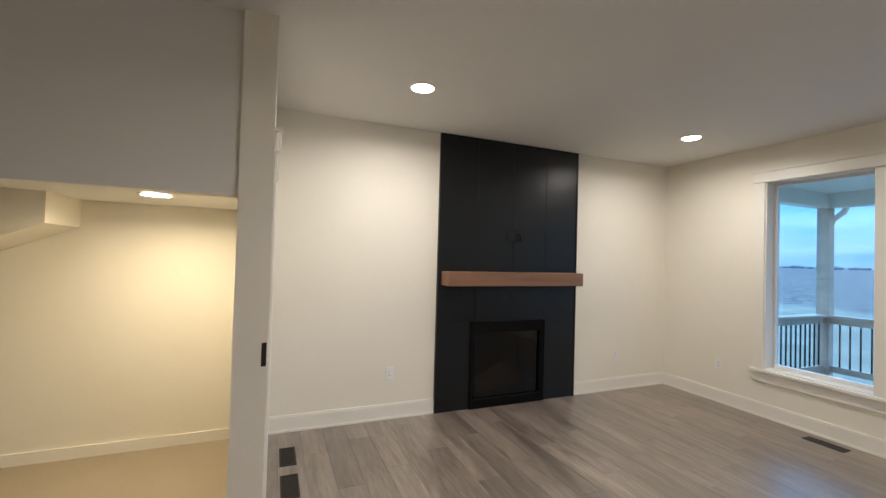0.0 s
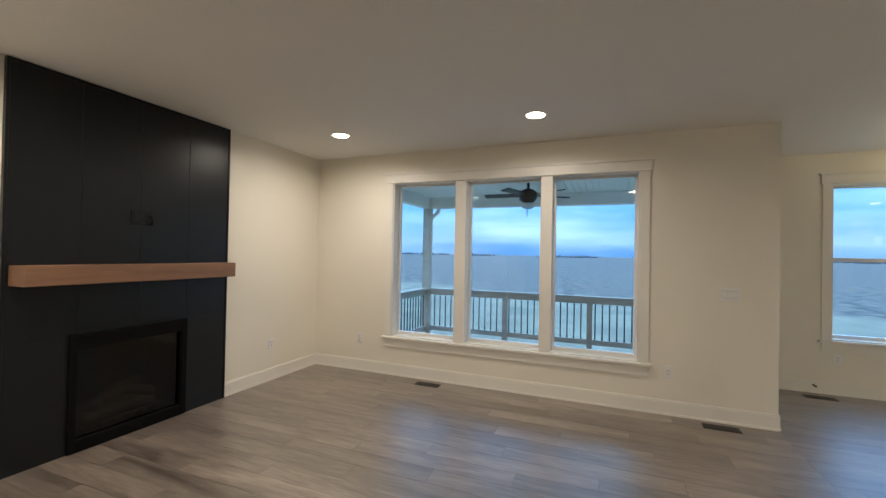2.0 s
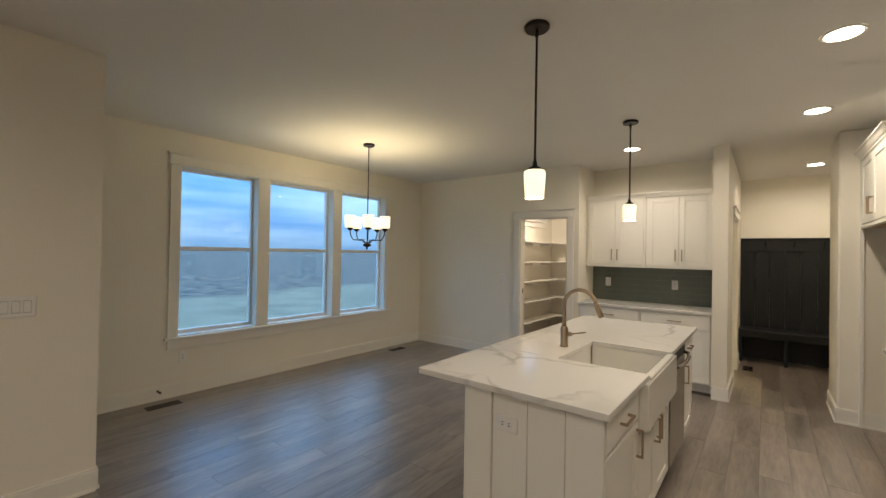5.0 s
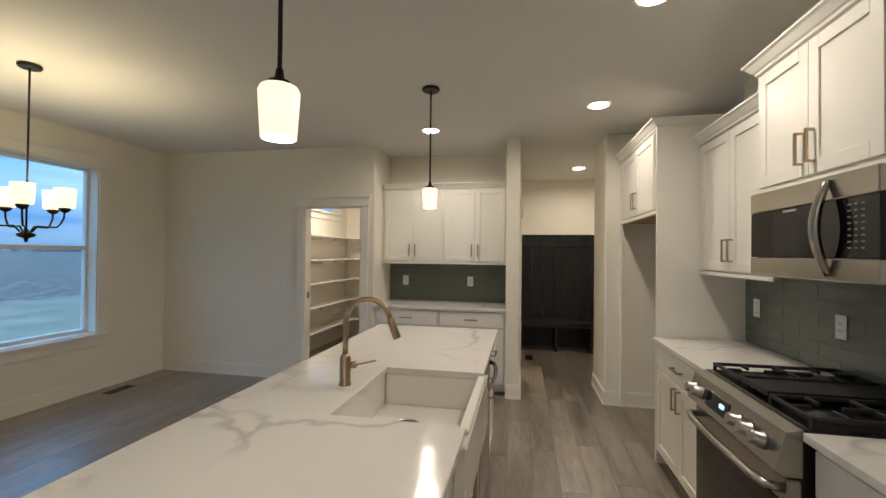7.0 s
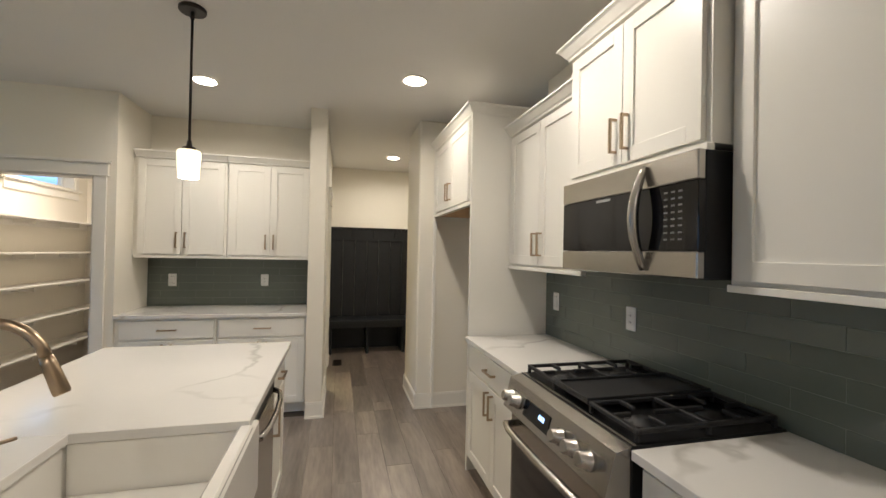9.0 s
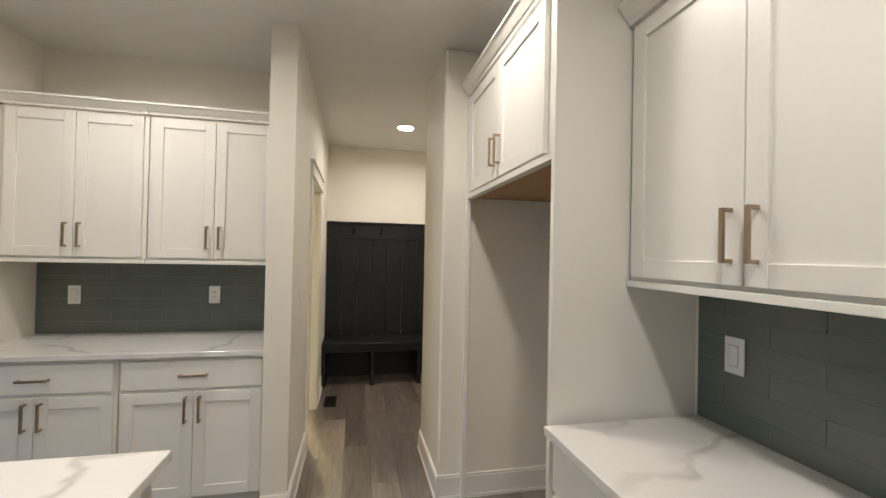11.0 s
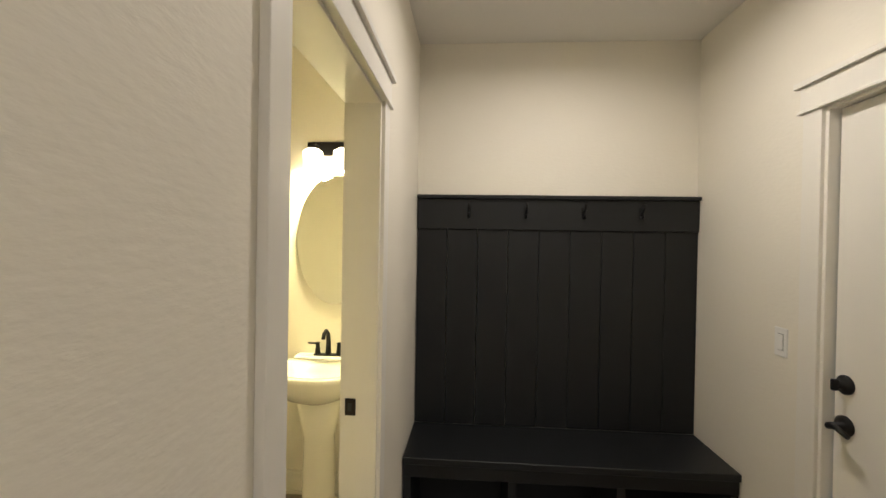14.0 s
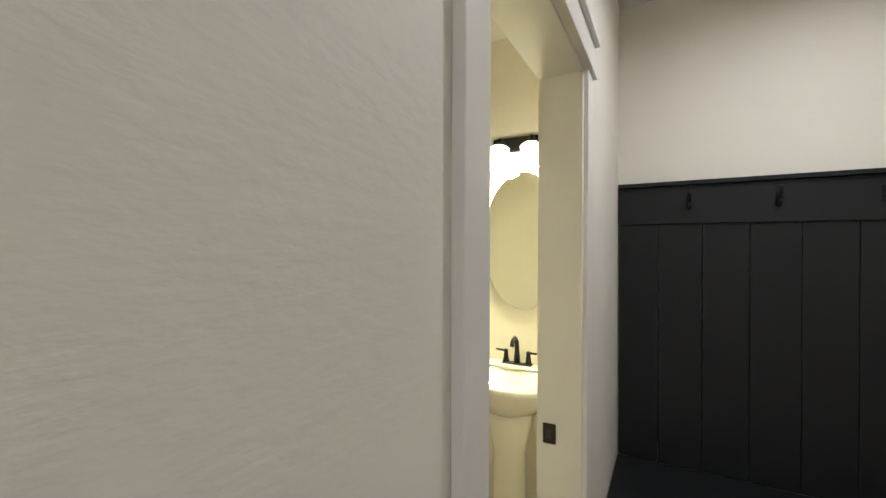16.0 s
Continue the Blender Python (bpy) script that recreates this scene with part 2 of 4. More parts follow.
def put(name, me, mat, parent=None, smooth=False):
    me.materials.append(mat)
    if smooth:
        for p in me.polygons:
            p.use_smooth = True
    ob = new(name, me)
    ob.parent = parent
    return ob


def boxed(name, boxes, mat, parent=None, bevel=0.0):
    return put(name, mesh_of(name, boxes, bevel), mat, parent)


def structure(name, boxes, mat, label, category, bevel=0.0):
    return tagged(boxed(name, boxes, mat, None, bevel), label, category, kind="structure")


def root(name, label, category, m, group=""):
    e = new(name)
    e.empty_display_size = 0.1
    e.matrix_world = m
    return tagged(e, label, category, group)


def lathe(name, profile, mat, parent=None, m=Matrix(), seg=28, caps=True):
    """A turned body from (radius, z) pairs, bottom to top, about z."""
    bm = bmesh.new()
    rings = []
    for r, z in profile:
        rings.append([bm.verts.new(m @ Vector((r * math.cos(2 * math.pi * k / seg), r * math.sin(2 * math.pi * k / seg), z))) for k in range(seg)])
    for a, b in zip(rings, rings[1:]):
        for k in range(seg):
            bm.faces.new((a[k], a[(k + 1) % seg], b[(k + 1) % seg], b[k]))
    if caps:
        bm.faces.new(list(reversed(rings[0])))
        bm.faces.new(rings[-1])
    me = bpy.data.meshes.new(name)
    bm.to_mesh(me)
    bm.free()
    ob = put(name, me, mat, parent)
    for p in me.polygons:
        p.use_smooth = len(p.vertices) == 4
    return ob


def tube(name, points, radius, mat, parent=None, seg=10):
    """A round bar along a line of points."""
    pts = [Vector(p) for p in points]
    bm = bmesh.new()
    rings = []
    side = None
    for i, p in enumerate(pts):
        d = (pts[min(i + 1, len(pts) - 1)] - pts[max(i - 1, 0)]).normalized()
        if side is None:
            side = d.orthogonal().normalized()
        side = (side - d * side.dot(d)).normalized()
        up = d.cross(side)
        r = radius[i] if isinstance(radius, (list, tuple)) else radius
        rings.append([bm.verts.new(p + r * (math.cos(2 * math.pi * k / seg) * side + math.sin(2 * math.pi * k / seg) * up)) for k in range(seg)])
    for a, b in zip(rings, rings[1:]):
        for k in range(seg):
            bm.faces.new((a[k], a[(k + 1) % seg], b[(k + 1) % seg], b[k]))
    bm.faces.new(list(reversed(rings[0])))
    bm.faces.new(rings[-1])
    me = bpy.data.meshes.new(name)
    bm.to_mesh(me)
    bm.free()
    return put(name, me, mat, parent, True)


def prism(name, outline, depth, mat, parent=None, m=Matrix()):
    """An outline in x, z pushed along y by depth."""
    bm = bmesh.new()
    a = [bm.verts.new(m @ Vector((x, 0, z))) for x, z in outline]
    b = [bm.verts.new(m @ Vector((x, depth, z))) for x, z in outline]
    n = len(outline)
    for k in range(n):
        bm.faces.new((a[k], a[(k + 1) % n], b[(k + 1) % n], b[k]))
    bm.faces.new(list(reversed(a)))
    bm.faces.new(b)
    bmesh.ops.recalc_face_normals(bm, faces=bm.faces[:])
    me = bpy.data.meshes.new(name)
    bm.to_mesh(me)
    bm.free()
    return put(name, me, mat, parent)


# ---- setting ----
C, WX, T = 2.74, -0.25, 0.14
NY, EX, PY, DX, SY = 3.90, 4.35, -1.15, 5.83, -5.80
BX, BY = 1.37, -8.40
KX, DSY, NX = -0.20, -5.86, 3.015  # kitchen wall face, dining south wall face, niche side
UNDER = material("subfloor", (0.10, 0.08, 0.065), 0.9)
floor = structure("floor", [(-3.7, PY, -0.2, EX + T, NY + T, -0.012), (-0.6, SY, -0.2, DX + T, PY, -0.012), (-0.6, -8.6, -0.2, 6.0, SY, -0.012)], UNDER,
                  "grey-brown wood-look plank floor", "floor")
ceiling = structure("ceiling", [(-3.7, PY, C, EX + T, NY + T, C + 0.2), (-0.6, SY, C, DX + T, PY, C + 0.2), (-0.6, -8.6, C, 6.0, SY, C + 0.2)], CEIL,
                    "matt off-white painted ceiling", "ceiling")


def wall_x(name, x, thick, y0, y1, holes, label="cream painted wall", z1=C):
    """A wall along y, its faces at x and x + thick, with holes (y0, y1, z0, z1)."""
    out, at = [], y0
    for a, b, lo, hi in sorted(holes):
        out += [(x, at, -0.02, x + thick, a, z1)]
        if lo > 0:
            out.append((x, a, -0.02, x + thick, b, lo))
        out.append((x, a, hi, x + thick, b, z1))
        at = b
    out.append((x, at, -0.02, x + thick, y1, z1))
    return structure(name, out, WALL, label, "wall")


def wall_y(name, y, thick, x0, x1, holes, label="cream painted wall", z1=C):
    out, at = [], x0
    for a, b, lo, hi in sorted(holes):
        out += [(at, y, -0.02, a, y + thick, z1)]
        if lo > 0:
            out.append((a, y, -0.02, b, y + thick, lo))
        out.append((a, y, hi, b, y + thick, z1))
        at = b
    out.append((at, y, -0.02, x1, y + thick, z1))
    return structure(name, out, WALL, label, "wall")


LW = (-0.02, 2.75, 0.475, 2.37)
DW = (-5.02, -2.09, 0.61, 2.39)
wall_y("wall_north", NY, T, -3.5, EX, [(1.60, 2.49, 0.0, 0.86)])
wall_x("wall_east_living", EX, T, PY - 0.0, NY + T, [LW])
wall_y("wall_dining_return", PY, T, EX + T, DX, [])
wall_x("wall_east_dining", DX, T, DSY - T, PY + T, [DW])
wall_y("wall_dining_south", DSY - T, T, NX, DX, [(3.17, 3.88, 0.0, 2.045)])
wall_x("wall_niche_side", NX, T, -6.46, DSY - T, [])
wall_y("wall_niche_back", -6.46 - T, T, BX + T, NX + T, [])
wall_x("wall_bath", BX, 0.12, BY, -5.76, [(-7.37, -6.63, 0.0, 2.04)])
structure("wall_stub_side", [(BX + 0.12, -6.60, -0.02, BX + T, -5.76, C)], WALL, "cream painted wall end", "wall")
wall_y("wall_mud_south", BY - T, T, -0.6, 3.3, [])
wall_x("wall_mud_west", WX - T, T, BY, -6.46, [(-7.545, -6.66, 0.0, 2.07)])
structure("wall_hall_block", [(WX - 0.35, -6.46, -0.02, 0.517, SY, C)], WALL, "cream painted wall return beside the passage", "wall", 0.012)
wall_x("wall_fridge_back", -0.43 - T, T, SY, -4.66, [])
wall_x("wall_kitchen", KX - T, T, -4.66, -1.0, [])
wall_y("wall_kitchen_end", -1.0 - T, T, -3.5, KX - T, [])
wall_x("wall_west", -3.5 - T, T, -1.2, NY + T, [])
wall_x("wall_bath_east", 3.16, T, BY, -6.60, [])
wall_x("wall_pantry_east", 4.5, T, BY, DSY - T, [(-8.12, -7.05, 2.17, 2.55)])
wall_y("wall_pantry_south", BY - T, T, 3.3, 4.5 + T, [])
# low nook beside the living room
NK = 2.44
# ceiling paint instead of cream puts the header's grey shade into its colour
structure("wall_nook_front", [(-3.5, NK + 0.03, 1.80, -0.43, NK + 0.15, C), (-3.5, NK + 0.03, -0.02, -2.6, NK + 0.15, 1.80)], CEIL, "wall over the low nook opening, its shade put into off-white paint", "wall")
structure("ceiling_nook", [(-2.6, NK + 0.15, 1.855, -0.43, NY, 2.0)], CEIL, "low off-white nook ceiling", "ceiling")
structure("wall_nook_west", [(-2.72, NK + 0.12, -0.02, -2.6, NY, 2.0)], WALL, "cream nook wall", "wall")
structure("wall_partition", [(-0.43, NK, -0.02, -0.27, 2.62, C), (-0.43, 2.62, 2.06, -0.27, 3.42, C), (-0.43, 3.42, -0.02, -0.27, NY, C), (-0.43, 2.62, -0.02, -0.36, 3.42, 2.06)],
          WALL, "cream partition wall with a cased opening", "wall")
structure("floor_nook", [(-2.6, NK + 0.1, -0.011, -0.43, NY, 0.006)], CARPET, "beige carpeted nook floor", "floor")
soffit = prism("nook_soffit", [(-2.6, 1.856), (-2.6, 1.20), (-1.55, 1.66), (-1.55, 1.856)], -0.5, WALL, None, Matrix.Translation((0, NY, 0)))
tagged(soffit, "cream sloping soffit under the stairs", "soffit", kind="structure")


def base_run(x0, y0, x1, y1, nx, ny):
    """Baseboard with a small cap bead and shoe along a wall face, pushed out along (nx, ny)."""
    out = []
    for z0, z1, d in ((0.0, 0.018, 0.022), (0.018, 0.125, 0.014), (0.125, 0.14, 0.010)):
        out.append((x0, y0, z0, x1 + nx * d, y1 + ny * d, z1) if (nx, ny) >= (0, 0) else (x0 + nx * d, y0 + ny * d, z0, x1, y1, z1))
    return out


runs = []
for r in [(-0.27, NY, 1.24, NY, 0, -1), (2.90, NY, EX, NY, 0, -1), (EX, PY, EX, NY, -1, 0), (EX, PY, DX, PY, 0, -1), (DX, DSY, DX, PY, -1, 0),
          (3.98, DSY, DX, DSY, 0, 1), (NX, DSY, 3.07, DSY, 0, 1), (BX, -5.76, BX + T, -5.76, 0, 1), (BX, -6.54, BX, -5.738, -1, 0), (BX, -8.0, BX, -7.47, -1, 0),
          (0.33, SY, 0.517, SY, 0, 1), (0.517, -6.46, 0.517, SY + 0.022, 1, 0), (WX, -6.56, WX, -6.46, 1, 0), (WX, -8.0, WX, -7.645, 1, 0),
          (-0.43, SY, 0.33, SY, 0, 1), (-0.43, SY, -0.43, -4.66, 1, 0), (1.51, BY, 3.16, BY, 0, 1), (3.16, BY, 3.16, -6.6, -1, 0),
          (-0.27, 2.44, -0.27, 2.53, 1, 0), (-0.27, 3.51, -0.27, NY, 1, 0), (-0.43, NK, -0.27, NK, 0, -1)]:
    runs += base_run(*r)
runs += [(-2.6, NY - 0.014, 0.0, -0.43, NY, 0.09)]
structure("baseboard", runs, TRIM, "white painted baseboard with shoe moulding", "baseboard")


def casing_set(name, axis, face, out, a, b, z0, z1, sill, label, w=0.09, depth=None, ear=0.03):
    """Flat casing with a tall head and cap round a hole; axis: 'x' wall face at x, 'y' wall face at y; out: the side it stands proud."""
    d = 0.018 * out
    cap = 0.036 * out
    jamb = depth if depth else -0.13 * out
    flat = [(a - w, z0 if not sill else z0 - 0.0, a - 0.004, z1), (b + 0.004, z0, b + w, z1)]
    head = (a - w - 0.012, z1 + 0.004, b + w + 0.012, z1 + 0.100)
    capb = (a - w - ear, z1 + 0.100, b + w + ear, z1 + 0.122)
    bead = (a - w - 0.02, z1 - 0.002, b + w + 0.02, z1 + 0.010)
    pieces = [(r, d) for r in flat] + [(head, d * 1.2), (capb, cap), (bead, d * 1.6)]
    if sill:
        pieces += [((a - w - ear, z0 - 0.026, b + w + ear, z0), cap * 1.3), ((a - w, z0 - 0.125, b + w, z0 - 0.026), d)]
    made = []
    for (p, q, r, s), dd in pieces:
        made.append((face, p, q, face + dd, r, s) if axis == "x" else (p, face, q, r, face + dd, s))
    th = 0.012
    liner = [(a - 0.004, z0, a + th, z1), (b - th, z0, b + 0.004, z1), (a, z1 - th, b, z1 + 0.004)]
    if sill:
        liner.append((a, z0 - 0.004, b, z0 + th))
    for p, q, r, s in liner:
        made.append((face + d * 0.3, p, q, face + jamb, r, s) if axis == "x" else (p, face + d * 0.3, q, r, face + jamb, s))
    return structure(name, made, TRIM, label, "trim", 0.0015)


casing_set("trim_living_window", "x", EX, -1, LW[0], LW[1], LW[2], LW[3], True, "white painted window casing with sill")
casing_set("trim_dining_window", "x", DX, -1, DW[0], DW[1], DW[2], DW[3], True, "white painted window casing with sill")
casing_set("trim_pantry_window", "x", 4.5, -1, -8.12, -7.05, 2.17, 2.55, True, "white painted window casing with sill", w=0.07)
casing_set("trim_pantry", "y", DSY, 1, 3.17, 3.88, 0.0, 2.045, False, "white painted doorway casing")
casing_set("trim_bath_door", "x", BX, -1, -7.37, -6.63, 0.0, 2.04, False, "white painted doorway casing", depth=0.125, w=0.08)
casing_set("trim_mud_door", "x", WX, 1, -7.545, -6.66, 0.0, 2.07, False, "white painted door casing")
casing_set("trim_partition", "x", -0.27, 1, 2.62, 3.42, 0.0, 2.06, False, "white painted door casing", depth=-0.06)


def window_unit(name, x, spans, z0, z1, rail):
    """A row of vinyl windows in one opening: posts between, sash frames and panes."""
    e = root(name, "white vinyl window row with clear glass", "window", Matrix.Translation((x, 0, 0)))
    e["kind"] = "structure"
    for (a, b), (c, d) in zip(spans, spans[1:]):
        boxed("mullion", [(0.0, b, z0, 0.13, c, z1), (-0.102, b - 0.004, z0, 0.0, c + 0.004, z1)], TRIM, e, 0.003)
    for a, b in spans:
        f = 0.027
        boxed("sash", [(0.03, a, z0, 0.08, a + f, z1), (0.03, b - f, z0, 0.08, b, z1), (0.03, a + f, z0, 0.08, b - f, z0 + f + 0.01), (0.03, a + f, z1 - f, 0.08, b - f, z1)] +
              ([(0.025, a + f, rail - 0.022, 0.075, b - f, rail + 0.022)] if rail else []), VINYL, e, 0.003)
        panes = [(z0 + f, rail), (rail, z1 - f)] if rail else [(z0 + f, z1 - f)]
        for lo, hi in panes:
            p = boxed("pane", [(0.050, a + f - 0.005, lo, 0.054, b - f + 0.005, hi)], GLASS, e)
            p.visible_shadow = False
    return e


window_unit("window_1", EX + 0.085, [(-0.01, 0.828), (0.942, 1.800), (1.925, 2.74)], LW[2] + 0.012, LW[3] - 0.012, None)
window_unit("window_2", DX + 0.085, [(-5.01, -4.145), (-4.005, -3.065), (-2.925, -2.10)], DW[2] + 0.012, DW[3] - 0.012, 1.525)
window_unit("window_3", 4.58, [(-8.11, -7.06)], 2.18, 2.54, None)

# ---- outside ----
GRASS = material("winter_grass", (0.18, 0.155, 0.10), 0.95, grain=0.6, scale=0.6, wear=0.3, bump=0.3)
gn, gl = GRASS.node_tree.nodes, GRASS.node_tree.links
ggeo, gsep, gnz, gadd, gramp, gmix, gstripe, gmap = (gn.new("ShaderNode" + k) for k in ("NewGeometry", "SeparateXYZ", "TexNoise", "Math", "ValToRGB", "MixRGB", "TexNoise", "Mapping"))
gl.new(ggeo.outputs["Position"], gsep.inputs[0])
gl.new(ggeo.outputs["Position"], gnz.inputs["Vector"])
gnz.inputs["Scale"].default_value = 0.05
gadd.operation = "MULTIPLY_ADD"
gadd.inputs[1].default_value = 34.0
gl.new(gnz.outputs[0], gadd.inputs[0])
gl.new(gsep.outputs[0], gadd.inputs[2])
gdiv = gn.new("ShaderNodeMath")
gdiv.operation = "DIVIDE"
gdiv.inputs[1].default_value = 100.0
gl.new(gadd.outputs[0], gdiv.inputs[0])
gl.new(gdiv.outputs[0], gramp.inputs[0])
gramp.color_ramp.elements[0].position, gramp.color_ramp.elements[1].position = 0.44, 0.47
gmap.inputs["Scale"].default_value = (0.8, 0.42, 1)
gl.new(ggeo.outputs["Position"], gmap.inputs["Vector"])
gl.new(gmap.outputs[0], gstripe.inputs["Vector"])
gstripe.inputs["Scale"].default_value, gstripe.inputs["Detail"].default_value = 3.0, 6
fr = gn.new("ShaderNodeValToRGB")
fr.color_ramp.elements[0].position, fr.color_ramp.elements[1].position = 0.40, 0.64
fr.color_ramp.elements[0].color, fr.color_ramp.elements[1].color = (0.020, 0.018, 0.016, 1), (0.22, 0.175, 0.125, 1)
gl.new(gstripe.outputs[0], fr.inputs[0])
gb = gn["Principled BSDF"]
gl.new(gramp.outputs[0], gmix.inputs[0])
gl.new(gb.inputs["Base Color"].links[0].from_socket, gmix.inputs[1])
gl.new(fr.outputs[0], gmix.inputs[2])
gl.new(gmix.outputs[0], gb.inputs["Base Color"])
bm = bmesh.new()
bmesh.ops.create_grid(bm, x_segments=60, y_segments=60, size=2200)
for v in bm.verts:
    v.co.z = -1.0 + (0.3 * noise.noise(v.co / 300) if v.co.length > 150 else 0)
gm = bpy.data.meshes.new("ground")
bm.to_mesh(gm)
bm.free()
tagged(put("ground", gm, GRASS), "winter lawn running into a dark ploughed field", "ground", kind="structure")

# far treeline and low farm buildings on the horizon
# the grey-blue base colour carries the haze of distance
FARTREE = material("hazed_far_trees", (0.13, 0.14, 0.16), 0.95, grain=0.2, bump=0.0)
bm = bmesh.new()
for k in range(1500):
    y = random.uniform(-700, 700)
    if noise.noise(Vector((y / 90, 3.1, 0))) < -0.05:
        continue
    h = random.uniform(1.2, 4.0)
    bmesh.ops.create_icosphere(bm, subdivisions=1, radius=h * 0.6, matrix=Matrix.Translation((random.uniform(620, 700), y, -1 + h * 0.45)) @ Matrix.Diagonal((1, random.uniform(0.7, 1.8), random.uniform(0.7, 1.2), 1)))
fm = bpy.data.meshes.new("far_trees")
bm.to_mesh(fm)
bm.free()
tagged(put("far_trees", fm, FARTREE), "distant bare treeline along the horizon, haze put into its colour", "trees", kind="stuff")

DXE, DY0, DY1, DZ = 7.45, -1.0, 3.72, -0.10
deck = structure("deck", [(EX + T, DY0, DZ - 0.25, DXE, DY1, DZ - 0.03)], RAILW, "grey wooden deck with narrow boards", "deck")
x = EX + T
while x < DXE - 0.02:
    boxed("deck_board", [(x + 0.002, DY0, DZ - 0.03, min(x + 0.137, DXE), DY1, DZ)], DECKW, deck, 0.002)
    x += 0.14
structure("porch_roof", [(EX + T, DY0, 2.62, DXE + 0.2, DY1 + 0.2, 2.8)], TRIM, "white boarded porch ceiling", "ceiling")
structure("porch_soffit", [(EX + T, DY0 + 0.1 * k + 0.003, 2.606, DXE - 0.16, DY0 + 0.1 * k + 0.097, 2.62) for k in range(46)], TRIM, "white beaded boards under the porch roof", "ceiling", 0.002)
structure("porch_beam", [(DXE - 0.16, DY0, 2.40, DXE + 0.02, DY1, 2.62), (EX + T, DY1 - 0.16, 2.40, DXE - 0.16, DY1, 2.62)], TRIM, "white wrapped porch beam", "beam", 0.006)
col = root("porch_column", "weathered square wooden porch column at the deck corner", "column", Matrix.Translation((DXE - 0.09, DY1 - 0.09, DZ)))
boxed("shaft", [(-0.075, -0.075, 0.0, 0.075, 0.075, 2.50)], RAILW, col, 0.006)
down = root("downspout", "white gutter elbow under the porch beam", "downspout", Matrix.Translation((DXE + 0.05, DY1 - 0.3, 0)))
tube("pipe", [(0, 0.02, 2.42), (0, 0.06, 2.34), (0, 0.18, 2.24), (0, 0.22, 2.12), (0, 0.22, -1.0)], 0.04, VINYL, down)


def railing(m, length, posts, name="deck_railing"):
    e = root(name, "weathered wood deck railing with black metal balusters", "railing", m, "deck railings")
    boxed("top_rail", [(0, -0.07, 0.885, length, 0.07, 0.923)], RAILW, e, 0.004)
    boxed("rail", [(0, -0.02, 0.795, length, 0.02, 0.883), (0, -0.02, 0.09, length, 0.02, 0.178)], RAILW, e, 0.004)
    for p in posts:
        boxed("post", [(p - 0.045, -0.045, 0, p + 0.045, 0.045, 0.885)], RAILW, e, 0.004)
    x = 0.08
    while x < length - 0.05:
        if all(abs(x - p) > 0.07 for p in posts):
            tube("baluster", [(x, 0, 0.17), (x, 0, 0.80)], 0.011, BLACK, e, 6)
        x += 0.115
    return e


railing(pose(DXE - 0.09, DY0, DZ, 0, 0, 90), DY1 - DY0 - 0.17, [0.06, 1.55, 3.03])
railing(pose(EX + T, DY1 - 0.09, DZ), DXE - EX - T - 0.17, [0.06, 1.4])
fan = root("porch_ceiling_fan", "black five-blade ceiling fan under the porch roof", "ceiling fan", Matrix.Translation((5.95, 1.38, 2.62)))
lathe("motor", [(0.07, -0.02), (0.05, 0.0)], BLACK, fan)
lathe("housing", [(0.03, -0.34), (0.09, -0.32), (0.13, -0.26), (0.13, -0.18), (0.06, -0.13), (0.02, -0.12), (0.02, 0.0)], BLACK, fan)
lathe("light_bowl", [(0.02, -0.43), (0.08, -0.41), (0.11, -0.36), (0.10, -0.34)], VINYL, fan)
for k in range(5):
    b = boxed("blade", [(0.14, -0.065, -0.008, 0.66, 0.065, 0.008)], BLACK, fan, 0.004)
    b.matrix_local = pose(0, 0, -0.22, 0, 0, 72 * k + 90) @ pose(0, 0, 0, 12, 0, 0)
tube("pull_chain", [(0.05, 0.02, -0.36), (0.05, 0.02, -0.54)], 0.006, BLACK, fan, 5)

# ---- small fixtures ----


def recessed_can(x, y, z, size=0.085):
    e = root("recessed_light", "white recessed ceiling light, switched on", "ceiling light", Matrix.Translation((x, y, z)), "recessed lights")
    lathe("trim_ring", [(size + 0.012, -0.004), (size + 0.010, -0.010), (size - 0.008, -0.008), (size - 0.010, -0.001)], TRIM, e, caps=False)
    lathe("lens", [(size - 0.008, -0.009), (size - 0.012, -0.004)], CANLENS, e)


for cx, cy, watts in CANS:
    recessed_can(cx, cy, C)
recessed_can(-0.93, 3.15, 1.855)


def plate(m, kind="outlet", wide=1, dark=False):
    """Wall plate in local x, z, its front facing -y."""
    body, slot = (BLACK, SLOT) if dark else (PLATE, SLOT)
    e = root("wall_outlet" if kind == "outlet" else "light_switch", ("black" if dark else "white") + (" duplex outlet plate on the wall" if kind == "outlet" else " rocker switch plate on the wall"),
             "outlet" if kind == "outlet" else "switch", m, "wall plates")
    w = 0.036 + 0.023 * (wide - 1)
    boxed("cover", [(-w, -0.006, -0.06, w, 0.0, 0.06)], body, e, 0.003)
    for k in range(wide):
        cx = (k - (wide - 1) / 2) * 0.046
        boxed("rocker" if kind != "outlet" else "socket_block", [(cx - 0.016, -0.009, -0.033, cx + 0.016, -0.006, 0.033)], body, e, 0.0015)
        if kind == "outlet":
            tagged(boxed("slots", [(cx + sx - 0.0018, -0.0098, sz - 0.005, cx + sx + 0.0018, -0.009, sz + 0.005) for sx in (-0.006, 0.006) for sz in (-0.017, 0.017)], slot, e), kind="stuff")
        else:
            boxed("gap", [(cx - 0.0165, -0.0075, -0.0345, cx + 0.0165, -0.0065, 0.0345)], slot, e)
    return e


